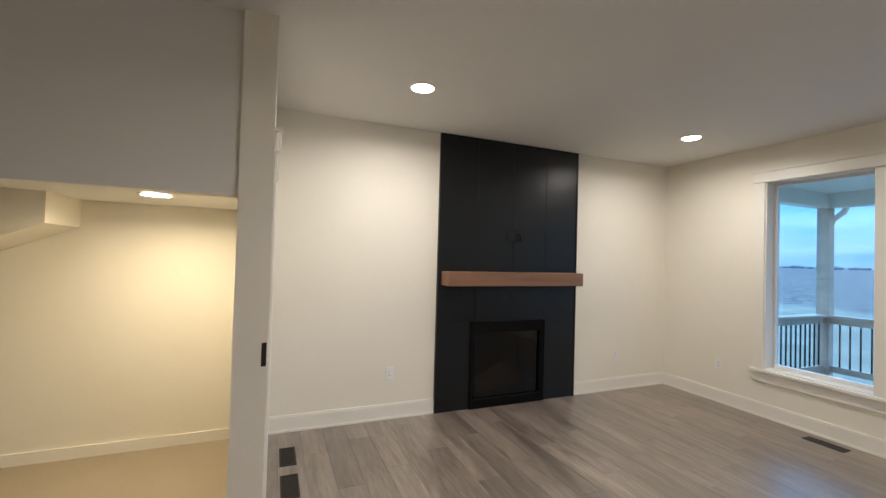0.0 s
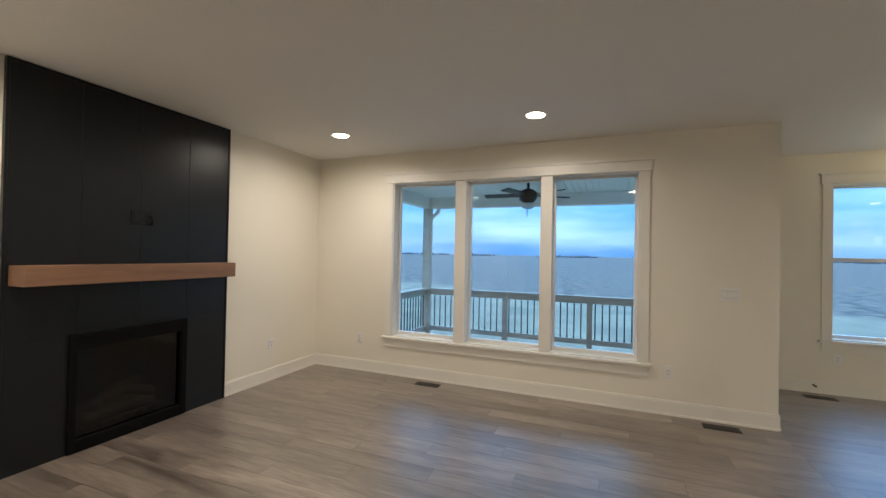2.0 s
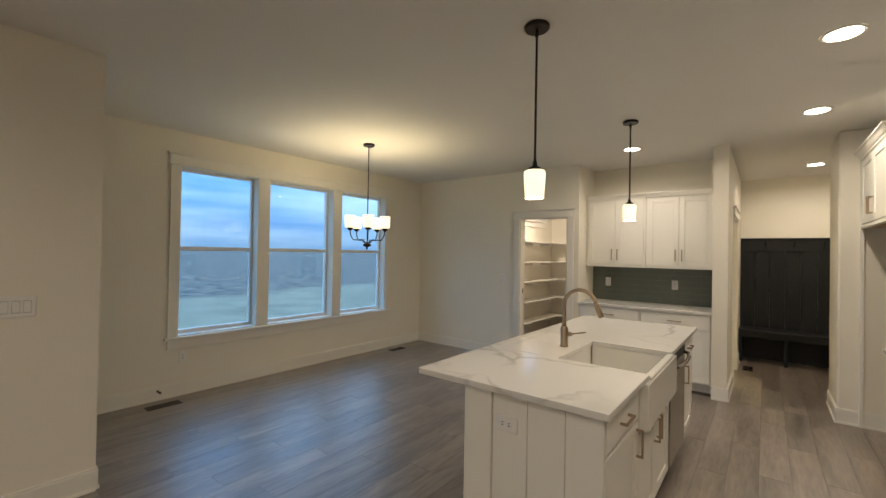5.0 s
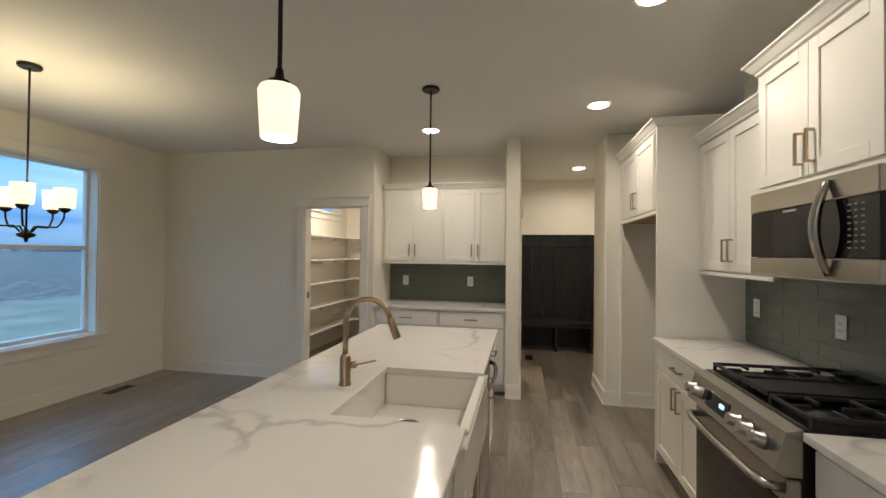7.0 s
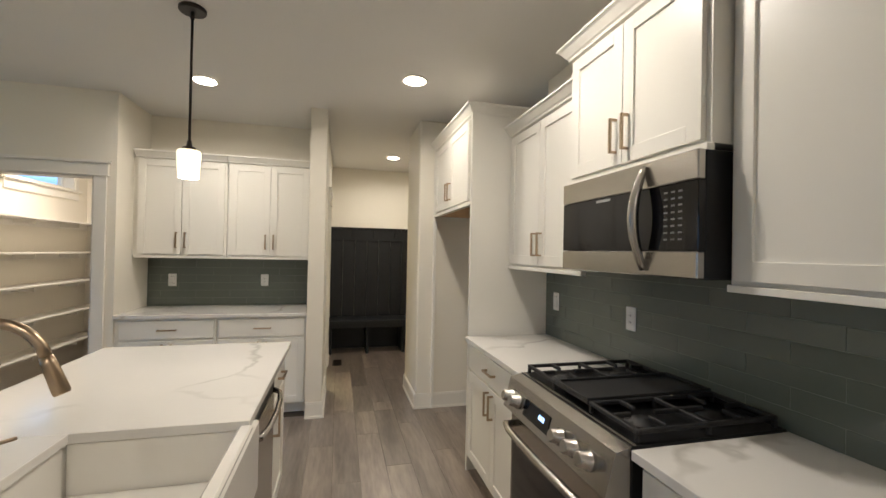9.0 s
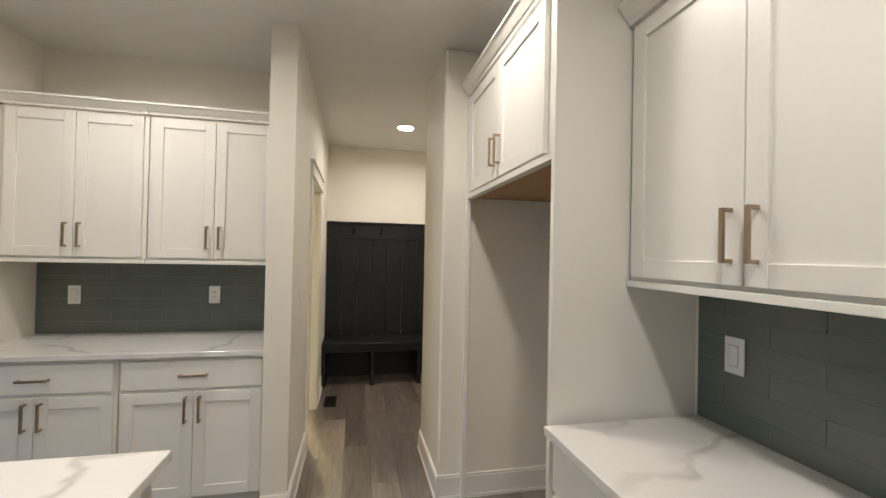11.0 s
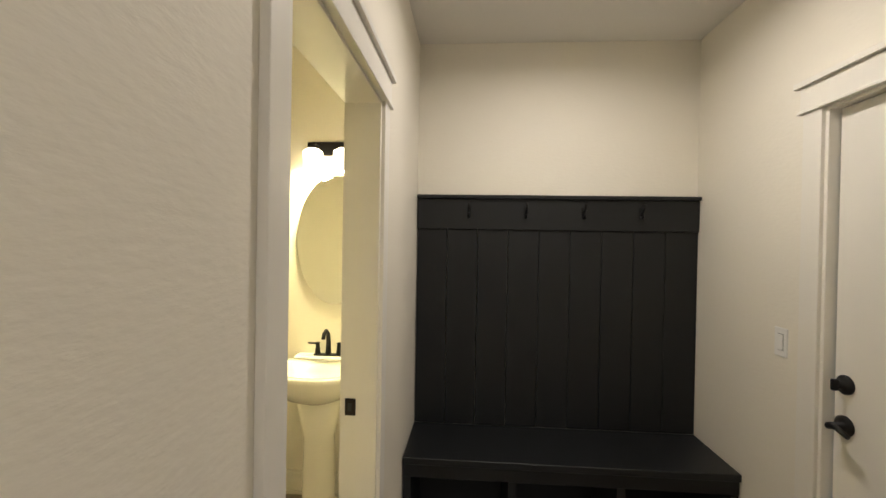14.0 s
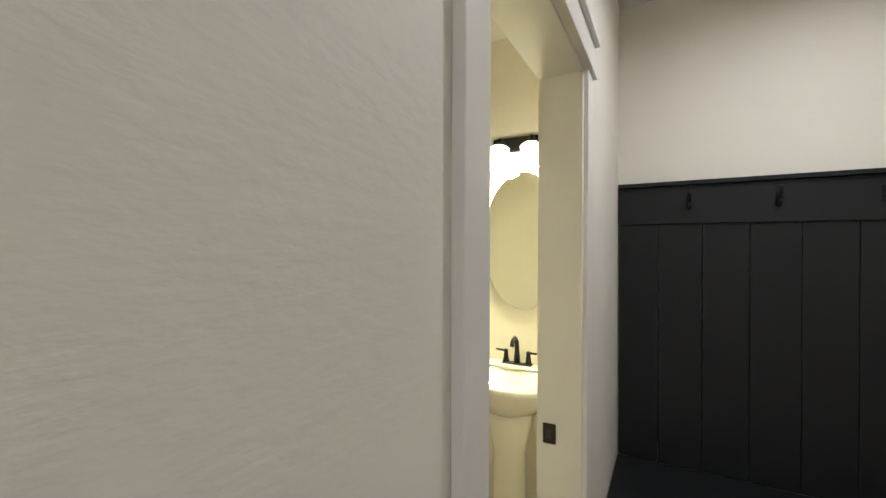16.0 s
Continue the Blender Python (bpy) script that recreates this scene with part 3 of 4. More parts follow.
plate(pose(0.78, NY, 0.42))
plate(pose(3.55, NY, 0.42))
plate(pose(EX, 3.20, 0.42, 0, 0, -90))
plate(pose(EX, -0.28, 0.41, 0, 0, -90))
plate(pose(EX, -0.78, 1.18, 0, 0, -90), "switch", 3)
plate(pose(DX, -2.15, 0.40, 0, 0, -90))
plate(pose(4.17, DSY, 1.16, 0, 0, 180), "switch")
plate(pose(BX, -6.05, 1.20, 0, 0, -90), "switch", 1)
plate(pose(WX, -7.74, 1.16, 0, 0, 90), "switch")


def floor_vent(x, y, along_y=True):
    m = pose(x, y, 0.0, 0, 0, 90 if along_y else 0)
    e = root("floor_vent", "brown metal floor register flush with the planks", "vent", m, "floor vents")
    boxed("frame", [(-0.145, -0.058, 0.0005, 0.145, -0.046, 0.004), (-0.145, 0.046, 0.0005, 0.145, 0.058, 0.004), (-0.145, -0.046, 0.0005, -0.132, 0.046, 0.004), (0.132, -0.046, 0.0005, 0.145, 0.046, 0.004), (-0.004, -0.046, 0.0005, 0.004, 0.046, 0.004)], OILED, e)
    boxed("louvre", [(-0.132 + 0.019 * k, -0.046, 0.0006, -0.132 + 0.019 * k + 0.011, 0.046, 0.003) for k in range(14)], OILED, e)
    # thin black sheet paints the duct's shade between the louvres
    boxed("duct_shade", [(-0.135, -0.048, 0.0002, 0.135, 0.048, 0.0005)], SLOT, e)


for vx, vy, al in ((4.18, 2.17, True), (4.20, -0.69, True), (5.62, -1.92, True), (5.60, -5.10, True), (-0.11, 3.44, True), (-0.11, 3.02, True), (1.24, -7.55, True)):
    floor_vent(vx, vy, al)
stop = root("door_stop", "small dark door stop standing by the dining baseboard", "door stop", pose(DX - 0.015, -1.93, 0.09, 0, -90, 0))
lathe("post", [(0.012, 0.0), (0.006, 0.006), (0.005, 0.05), (0.012, 0.055), (0.010, 0.07)], OILED, stop, seg=10)

# ---- living room: fireplace ----
fire = root("fireplace", "black panelled fireplace surround with dark gas firebox", "fireplace", Matrix.Translation((1.24, NY, 0)))
seams = [0.0, 0.41, 0.83, 1.245, 1.66]
for a, b in zip(seams, seams[1:]):
    lo_a, lo_b = max(a, 0), b
    cut = []
    if b <= 0.36 or a >= 1.25:
        cut = [(a + 0.001, -0.028, 0.0, b - 0.001, -0.001, C - 0.005)]
    else:
        cut = [(a + 0.001, -0.028, 0.87, b - 0.001, -0.001, C - 0.005)]
        if a < 0.36:
            cut.append((a + 0.001, -0.028, 0.0, 0.36, -0.001, 0.87))
        if b > 1.25:
            cut.append((1.25, -0.028, 0.0, b - 0.001, -0.001, 0.87))
    boxed("panel", cut, FIREP, fire, 0.001)
boxed("edge_trim", [(-0.012, -0.036, 0.0, 0.006, 0.0, C - 0.005), (1.654, -0.036, 0.0, 1.672, 0.0, C - 0.005), (0.006, -0.036, C - 0.03, 1.654, -0.028, C - 0.005)], FIREP, fire, 0.002)
boxed("firebox_frame", [(0.36, -0.05, 0.0, 0.41, -0.005, 0.87), (1.20, -0.05, 0.0, 1.25, -0.005, 0.87), (0.41, -0.05, 0.76, 1.20, -0.005, 0.87), (0.41, -0.05, 0.0, 1.20, -0.005, 0.09)], SOOT, fire, 0.004)
boxed("louvre", [(0.42, -0.045, 0.775 + 0.022 * k, 1.19, -0.052, 0.787 + 0.022 * k) for k in range(4)], SOOT, fire, 0.001)
boxed("firebox", [(0.37, 0.45, 0.0, 1.24, 0.47, 0.86), (0.365, -0.004, 0.0, 0.385, 0.45, 0.86), (1.225, -0.004, 0.0, 1.245, 0.45, 0.86), (0.385, -0.004, 0.0, 1.225, 0.45, 0.08), (0.385, -0.004, 0.84, 1.225, 0.45, 0.86)], SOOT, fire)
fg = boxed("fire_glass", [(0.405, -0.012, 0.085, 1.205, -0.008, 0.765)], clear_glass("smoked_glass", (0.22, 0.21, 0.20)), fire)
fg.visible_shadow = False
boxed("log_grate", [(0.5, 0.08, 0.11, 1.1, 0.10, 0.13), (0.5, 0.25, 0.11, 1.1, 0.27, 0.13)] + [(0.53 + 0.1 * k, 0.06, 0.08, 0.545 + 0.1 * k, 0.3, 0.125) for k in range(6)], IRON, fire)
for a, b, r in (((0.48, 0.22, 0.19), (1.12, 0.25, 0.20), 0.06), ((0.52, 0.10, 0.17), (1.05, 0.14, 0.18), 0.05), ((0.58, 0.10, 0.25), (0.85, 0.27, 0.31), 0.042), ((1.05, 0.10, 0.24), (0.80, 0.25, 0.33), 0.045), ((0.66, 0.13, 0.27), (0.98, 0.20, 0.37), 0.036)):
    va, vb = Vector(a), Vector(b)
    tube("log", [va.lerp(vb, t / 6) + 0.012 * noise.noise_vector(Vector((t, r * 90, 0))) for t in range(7)], [r * (0.85 + 0.3 * random.random()) for t in range(7)], LOG, fire, 9)
mant = root("mantel_shelf", "brown stained wooden mantel beam on the fireplace", "mantel", Matrix.Translation((1.24, NY - 0.03, 1.245)))
boxed("beam", [(0.025, -0.19, 0.0, 1.61, 0.0, 0.135)], MANTEL, mant, 0.004)
plate(pose(2.03, NY - 0.030, 1.76), "outlet", 1, True)
tvp = root("cable_plate", "black low-voltage cable plate with a dangling clip", "outlet", pose(2.13, NY - 0.030, 1.76), "wall plates")
boxed("cover", [(-0.036, -0.006, -0.06, 0.036, 0.0, 0.06)], BLACK, tvp, 0.003)
tube("cable", [(0.0, -0.004, 0.02), (0.01, -0.03, 0.01), (0.015, -0.03, -0.03), (0.02, -0.012, -0.05)], 0.008, BLACK, tvp, 6)
latch = root("strike_plate", "dark bronze strike plate on the partition end", "strike plate", Matrix.Translation((-0.27, NK, 1.0)))
boxed("plate", [(-0.028, -0.003, -0.06, -0.004, -0.0, 0.06)], OILED, latch, 0.001)

# ---- cabinets ----


def pull(parent, x, z, vertical=True, length=0.14, y=-0.02):
    h = length / 2
    if vertical:
        bx = [(x - 0.006, y - 0.034, z - h, x + 0.006, y - 0.024, z + h), (x - 0.006, y - 0.024, z - h, x + 0.006, y, z - h + 0.010), (x - 0.006, y - 0.024, z + h - 0.010, x + 0.006, y, z + h)]
    else:
        bx = [(x - h, y - 0.034, z - 0.006, x + h, y - 0.024, z + 0.006), (x - h, y - 0.024, z - 0.006, x - h + 0.010, y, z + 0.006), (x + h - 0.010, y - 0.024, z - 0.006, x + h, y, z + 0.006)]
    tagged(boxed("handle", bx, BRONZE, parent, 0.001), "champagne bronze bar handle")


def shaker(parent, x0, z0, x1, z1, name="door", rail=0.058, handle=None):
    """A shaker front at y -0.02..0; handle: (x, z, vertical)."""
    g, r = 0.002, rail
    x0, x1, z0, z1 = x0 + g, x1 - g, z0 + g, z1 - g
    d = boxed(name, [(x0, -0.02, z0, x0 + r, 0, z1), (x1 - r, -0.02, z0, x1, 0, z1), (x0 + r, -0.02, z0, x1 - r, 0, z0 + r), (x0 + r, -0.02, z1 - r, x1 - r, 0, z1),
                     (x0 + r - 0.002, -0.011, z0 + r - 0.002, x1 - r + 0.002, -0.001, z1 - r + 0.002)], CAB, parent, 0.0012)
    if handle:
        pull(d, *handle)
    return d


def slab(parent, x0, z0, x1, z1, handle=True):
    d = boxed("drawer", [(x0 + 0.002, -0.02, z0 + 0.002, x1 - 0.002, 0, z1 - 0.002)], CAB, parent, 0.002)
    if handle:
        pull(d, (x0 + x1) / 2, (z0 + z1) / 2, False)
    return d


def crown(parent, w, d, z, ends, h=0.068, reach=0.048):
    """Flared crown round the front and the open ends, with a small fillet on top."""
    bm = bmesh.new()
    rows = []
    for o, zz in ((0.004, 0.0), (0.006, 0.012), (0.014, 0.018), (reach - 0.012, h - 0.020), (reach - 0.004, h - 0.014), (reach, h - 0.012), (reach, h)):
        x0, x1 = (-o if ends[0] else 0.0), w + (o if ends[1] else 0.0)
        rows.append([bm.verts.new(p) for p in ((x0, d, z + zz), (x0, -0.02 - o, z + zz), (x1, -0.02 - o, z + zz), (x1, d, z + zz))])
    for p, q in zip(rows, rows[1:]):
        for k in range(4):
            bm.faces.new((p[k], p[(k + 1) % 4], q[(k + 1) % 4], q[k]))
    bm.faces.new(list(reversed(rows[0])))
    bm.faces.new(rows[-1])
    bmesh.ops.recalc_face_normals(bm, faces=bm.faces[:])
    me = bpy.data.meshes.new("crown")
    bm.to_mesh(me)
    bm.free()
    return put("crown", me, CAB, parent)


def wall_cabinet(m, w, h, d, doors, ends=(True, True), label="white shaker wall cabinet with bronze bar pulls", under=None, stile=0.02, hz=0.14, ch=0.068):
    e = root("wall_cabinet", label, "cabinet", m, "wall cabinets")
    boxed("body", [(0, 0, 0.0, w, d, h)], CAB, e, 0.001)
    boxed("light_rail", [(0, -0.018, -0.022, w, 0.012, 0.0)], CAB, e, 0.002)
    crown(e, w, d, h, ends, ch)
    if under:
        boxed("underside", [(0.02, 0.014, -0.006, w - 0.02, d - 0.002, -0.0005)], under, e)
    n = doors
    a = stile
    span = (w - 2 * stile) / n
    for k in range(n):
        x0 = a + k * span
        left = k % 2 == 0
        shaker(e, x0, 0.012, x0 + span, h - 0.012, handle=((x0 + span - 0.035) if left else (x0 + 0.035), hz, True))
    return e


def base_cabinet(m, w, d, drawers, doors, label="white shaker base cabinet with bronze bar pulls", top=0.884):
    e = root("base_cabinet", label, "cabinet", m, "base cabinets")
    boxed("body", [(0, 0, 0.10, w, d, top)], CAB, e, 0.001)
    boxed("toe_kick", [(0.0, 0.07, 0.0, w, d, 0.10)], CAB, e)
    s, a = (w - 0.03) / drawers, 0.015
    for k in range(drawers):
        slab(e, a + k * s, 0.71, a + (k + 1) * s, 0.865)
    s = (w - 0.03) / doors
    for k in range(doors):
        left = k % 2 == 0
        x0 = a + k * s
        shaker(e, x0, 0.115, x0 + s, 0.695, handle=((x0 + s - 0.035) if left else (x0 + 0.035), 0.60, True))
    return e


def counter(m, boxes, label):
    e = root("countertop", label, "countertop", m, "countertops")
    boxed("slab", boxes, QUARTZ, e, 0.002)
    return e


# range wall, facing +x; local x runs along +y
def west(y, x=0.36, z=0):
    return pose(x, y, z, 0, 0, 90)


base_cabinet(west(-4.63), 0.86, 0.555, 1, 2)
base_cabinet(west(-3.0), 1.12, 0.555, 2, 2)
counter(west(-4.63), [(0.0, -0.045, 0.884, 0.86, 0.558, 0.914)], "white quartz countertop with grey veins beside the range")
counter(west(-3.0), [(0.0, -0.045, 0.884, 1.13, 0.558, 0.914)], "white quartz countertop with grey veins beside the range")
wall_cabinet(west(-4.64, 0.078, 1.40), 0.89, 0.895, 0.276, 2, (False, False))
wall_cabinet(west(-3.75, 0.155, 1.832), 0.775, 0.588, 0.353, 2, (True, True), hz=0.13)
wall_cabinet(west(-2.972, 0.078, 1.40), 1.0, 0.895, 0.276, 2, (False, True))
# tall refrigerator surround
fr_e = root("refrigerator_surround", "white cabinet and tall side panel round the empty refrigerator bay", "cabinet", west(-5.765, 0.355))
boxed("side_panel", [(1.095, -0.02, 0.0, 1.12, 0.77, 2.44)], CAB, fr_e, 0.001)
boxed("filler", [(-0.034, -0.02, 0.0, -0.001, 0.006, 2.44)], CAB, fr_e, 0.001)
boxed("body", [(0.0, 0.0, 1.83, 1.095, 0.75, 2.44)], CAB, fr_e, 0.001)
boxed("underside", [(0.02, 0.02, 1.818, 1.09, 0.74, 1.8295)], RAWWOOD, fr_e)
boxed("bottom_rail", [(0.0, -0.02, 1.815, 1.095, 0.018, 1.84)], CAB, fr_e, 0.001)
crown(fr_e, 1.12, 0.77, 2.44, (False, True))
shaker(fr_e, 0.03, 1.85, 0.53, 2.425, handle=(0.495, 1.98, True))
shaker(fr_e, 0.53, 1.85, 1.03, 2.425, handle=(0.565, 1.98, True))


# microwave over the range
mw = root("microwave", "stainless over-range microwave with black glass door", "microwave", west(-3.74, 0.175, 1.415))
boxed("body", [(0.0, 0.0, 0.0, 0.765, 0.37, 0.397)], BLACK, mw, 0.003)
boxed("top_band", [(0.0, -0.03, 0.305, 0.765, 0.0, 0.397)], STEEL, mw, 0.004)
boxed("bottom_band", [(0.0, -0.03, 0.0, 0.765, 0.0, 0.085)], STEEL, mw, 0.004)
boxed("door_glass", [(0.0, -0.027, 0.087, 0.765, 0.0, 0.303)], DARKGLASS, mw, 0.002)
hp = [(0.545, -0.035 - 0.045 * math.sin(math.pi * k / 14), 0.02 + 0.36 * k / 14) for k in range(15)]
tube("handle", hp, [0.012 + 0.007 * math.sin(math.pi * k / 14) for k in range(15)], STEEL, mw, 10)
boxed("buttons", [(0.63 + 0.03 * c, -0.0285, 0.12 + 0.022 * r, 0.645 + 0.03 * c, -0.0272, 0.126 + 0.022 * r) for c in range(3) for r in range(8)], material("grey_print", (0.16, 0.16, 0.16), 0.5, bump=0), mw)
boxed("badge", [(0.26, -0.0285, 0.285, 0.35, -0.0272, 0.295)], material("light_print", (0.35, 0.35, 0.35), 0.5, bump=0), mw)
boxed("vent_grille", [(0.05 + 0.05 * k, 0.03, -0.004, 0.085 + 0.05 * k, 0.30, 0.0) for k in range(14)], BLACK, mw)

# range
rg = root("gas_range", "stainless slide-in gas range with black cast-iron grates", "range", west(-3.768, 0.40))
boxed("body", [(0.0, 0.0, 0.03, 0.765, 0.59, 0.905)], BLACK, rg, 0.003)
boxed("oven_door", [(0.005, -0.045, 0.20, 0.76, 0.0, 0.745)], STEEL, rg, 0.006)
boxed("door_window", [(0.03, -0.049, 0.215, 0.735, -0.044, 0.655)], DARKGLASS, rg, 0.002)
boxed("drawer", [(0.005, -0.045, 0.05, 0.76, 0.0, 0.19)], STEEL, rg, 0.006)
prism("control_panel", [(-0.052, 0.755), (-0.085, 0.775), (-0.050, 0.905), (0.02, 0.922), (0.02, 0.755)], 0.755, STEEL, rg, Matrix(((0, 1, 0, 0.005), (1, 0, 0, 0), (0, 0, 1, 0), (0, 0, 0, 1))))
tube("oven_handle", [(0.04, -0.045, 0.70), (0.05, -0.09, 0.705), (0.12, -0.105, 0.705), (0.38, -0.112, 0.705), (0.645, -0.105, 0.705), (0.715, -0.09, 0.705), (0.725, -0.045, 0.70)], 0.016, STEEL, rg)
for kx in (0.07, 0.14, 0.49, 0.575, 0.66):
    km = Matrix.Translation((kx, -0.070, 0.835)) @ Matrix.Rotation(radians(75), 4, "X")
    lathe("knob", [(0.031, 0.0), (0.031, 0.008), (0.026, 0.010), (0.024, 0.042), (0.019, 0.046)], STEEL, rg, km, 20)
dm = Matrix.Translation((0.30, -0.066, 0.835)) @ Matrix.Rotation(radians(-15), 4, "X")
dp = boxed("display", [(-0.105, -0.006, -0.035, 0.105, 0.006, 0.035)], DARKGLASS, rg, 0.002)
dp.matrix_local = dm
LED = glowing("blue_digits", (0.25, 0.5, 1.0), 3.0)
dg = boxed("digits", [(0.025 + 0.016 * k, -0.0068, -0.004, 0.035 + 0.016 * k, -0.0061, 0.014) for k in range(3)], LED, rg)
dg.matrix_local = dm
boxed("cooktop", [(0.0, 0.0, 0.905, 0.765, 0.62, 0.920)], BLACK, rg, 0.004)
boxed("back_vent", [(0.03, 0.585, 0.905, 0.735, 0.598, 0.936)], BLACK, rg, 0.003)
for bx, by in ((0.14, 0.15), (0.14, 0.45), (0.625, 0.15), (0.625, 0.45), (0.38, 0.30)):
    lathe("burner", [(0.055, 0.920), (0.052, 0.928), (0.036, 0.930), (0.034, 0.938), (0.0, 0.939)], IRON, rg, Matrix.Translation((bx, by, 0)), 18)
for g0, g1 in ((0.015, 0.262), (0.503, 0.750)):
    bars = [(g0, 0.03, 0.945, g1, 0.045, 0.96), (g0, 0.565, 0.945, g1, 0.58, 0.96), (g0, 0.045, 0.945, g0 + 0.014, 0.565, 0.96), (g1 - 0.014, 0.045, 0.945, g1, 0.565, 0.96), (g0, 0.295, 0.945, g1, 0.31, 0.96)]
    gc = (g0 + g1) / 2
    bars += [(gc - 0.006, 0.045, 0.947, gc + 0.006, 0.105, 0.963), (gc - 0.006, 0.20, 0.947, gc + 0.006, 0.40, 0.963), (gc - 0.006, 0.50, 0.947, gc + 0.006, 0.565, 0.963)]
    for cy in (0.15, 0.45):
        bars += [(g0 + 0.014, cy - 0.006, 0.947, gc - 0.035, cy + 0.006, 0.963), (gc + 0.035, cy - 0.006, 0.947, g1 - 0.014, cy + 0.006, 0.963)]
    bars += [(fx, fy, 0.92, fx + 0.014, fy + 0.014, 0.946) for fx in (g0, g1 - 0.014) for fy in (0.03, 0.296, 0.566)]
    boxed("grate", bars, IRON, rg, 0.0025)
boxed("griddle", [(0.268, 0.03, 0.944, 0.497, 0.58, 0.958), (0.268, 0.03, 0.958, 0.497, 0.045, 0.968), (0.268, 0.565, 0.958, 0.497, 0.58, 0.968), (0.268, 0.045, 0.958, 0.28, 0.565, 0.968), (0.485, 0.045, 0.958, 0.497, 0.565, 0.968), (0.30, 0.05, 0.92, 0.31, 0.06, 0.945), (0.45, 0.5, 0.92, 0.46, 0.51, 0.945)], IRON, rg, 0.002)
plate(pose(KX + 0.006, -4.48, 1.165, 0, 0, 90), "switch")
plate(pose(KX + 0.006, -3.745, 1.165, 0, 0, 90), "outlet")

# coffee counter in the niche, facing +y; local x runs along -x
south = lambda x, y, z=0: pose(x, y, z, 0, 0, 180)
for nx in (2.99, 2.25):
    base_cabinet(south(nx, -5.875), 0.735, 0.581, 1, 2)
counter(south(NX - 0.002, -5.875), [(0, -0.035, 0.884, 1.50, 0.582, 0.914)], "white quartz countertop with grey veins in the niche")
for nx in (2.99, 2.25):
    wall_cabinet(south(nx, -6.13, 1.405), 0.735, 0.867, 0.327, 2, (False, False), ch=0.06)
boxed_filler = root("filler_strip", "white cabinet filler beside the niche cabinets", "cabinet", south(NX - 0.001, -5.875))
boxed("strip", [(0.0, 0.0, 0.10, 0.024, 0.02, 0.884), (0.0, 0.27, 1.40, 0.024, 0.29, 2.272)], CAB, boxed_filler, 0.001)
plate(pose(2.80, -6.4535, 1.165, 0, 0, 180), "switch")
plate(pose(1.972, -6.4535, 1.165, 0, 0, 180), "outlet")

# ---- island, fronts facing -x; local x runs along -y ----
IX0, IX1, IY0, IY1 = 1.52, 2.50, -4.65, -2.10
aisle = lambda y, x=1.57: pose(x, y, 0, 0, 0, -90)
isl = root("kitchen_island", "white panelled kitchen island body with shaker fronts", "island", aisle(-2.145))
L = -2.145 - (IY0 + 0.03)
boxed("body", [(0.02, 0.0, 0.10, 0.56, 0.58, 0.884), (2.005, 0.0, 0.10, L, 0.58, 0.884), (0.56, 0.52, 0.10, 2.005, 0.58, 0.884), (0.56, 0.0, 0.10, 1.386, 0.52, 0.62)], CAB, isl, 0.001)
boxed("toe_kick", [(0.02, 0.07, 0.0, 1.386, 0.56, 0.10), (2.005, 0.07, 0.0, L, 0.56, 0.10)], CAB, isl)
boxed("back_panel", [(0.0, 0.585, 0.0, L, 0.60, 0.884)], CAB, isl, 0.001)
for a, b in ((-0.02, 0.14), (0.14, 0.315), (0.315, 0.495)):
    boxed("end_board", [(-0.0, a + 0.0015, 0.0, 0.018, b - 0.0015, 0.884)], CAB, isl, 0.002)
boxed("corner_post", [(-0.012, 0.497, 0.0, 0.10, 0.65, 0.884)], CAB, isl, 0.003)
boxed("end_base", [(-0.026, 0.48, 0.0, -0.012, 0.66, 0.11)], CAB, isl, 0.002)
slab(isl, 0.03, 0.71, 0.555, 0.865)
shaker(isl, 0.03, 0.115, 0.555, 0.695, handle=(0.52, 0.60, True))
shaker(isl, 0.565, 0.115, 0.975, 0.62, handle=(0.94, 0.53, True))
shaker(isl, 0.975, 0.115, 1.384, 0.62, handle=(1.01, 0.53, True))
slab(isl, 2.01, 0.71, L - 0.01, 0.865)
shaker(isl, 2.01, 0.115, L - 0.01, 0.695, handle=(2.05, 0.60, True))
plate(pose(1.99, -2.145, 0.74, 0, 90, 180), "outlet")
SY0, SY1, SX1 = -3.44, -2.80, 2.02
counter(Matrix.Translation((IX0, IY0, 0)), [(0.0, 0.0, 0.884, 0.98, SY0 - IY0, 0.914), (SX1 - IX0, SY0 - IY0, 0.884, 0.98, SY1 - IY0, 0.914), (0.0, SY1 - IY0, 0.884, 0.98, IY1 - IY0, 0.914)],
        "white quartz island countertop with grey veins")
sink = root("apron_sink", "white fireclay apron-front farmhouse sink", "sink", Matrix.Translation((1.505, -3.53, 0.64)))
sw, sl, sh = 0.56, 0.82, 0.242
boxed("basin", [(0, 0, 0, 0.045, sl, 0.243), (0.004, 0.092, 0.243, 0.045, sl - 0.092, 0.262), (sw - 0.03, 0, 0, sw, sl, sh), (0.045, 0, 0, sw - 0.03, 0.08, sh), (0.045, sl - 0.08, 0, sw - 0.03, sl, sh), (0.045, 0.08, 0, sw - 0.03, sl - 0.08, 0.085)], CERAM, sink, 0.006)
lathe("drain", [(0.057, 0.0852), (0.057, 0.089), (0.050, 0.090), (0.046, 0.087), (0.0, 0.0865)], STEEL, sink, Matrix.Translation((0.34, 0.32, 0)), 24)
# dark disc over the drain stands for the shade inside its hole
lathe("drain_hole_shade", [(0.045, 0.0905), (0.0, 0.0912)], SLOT, sink, Matrix.Translation((0.34, 0.32, 0)), 20)
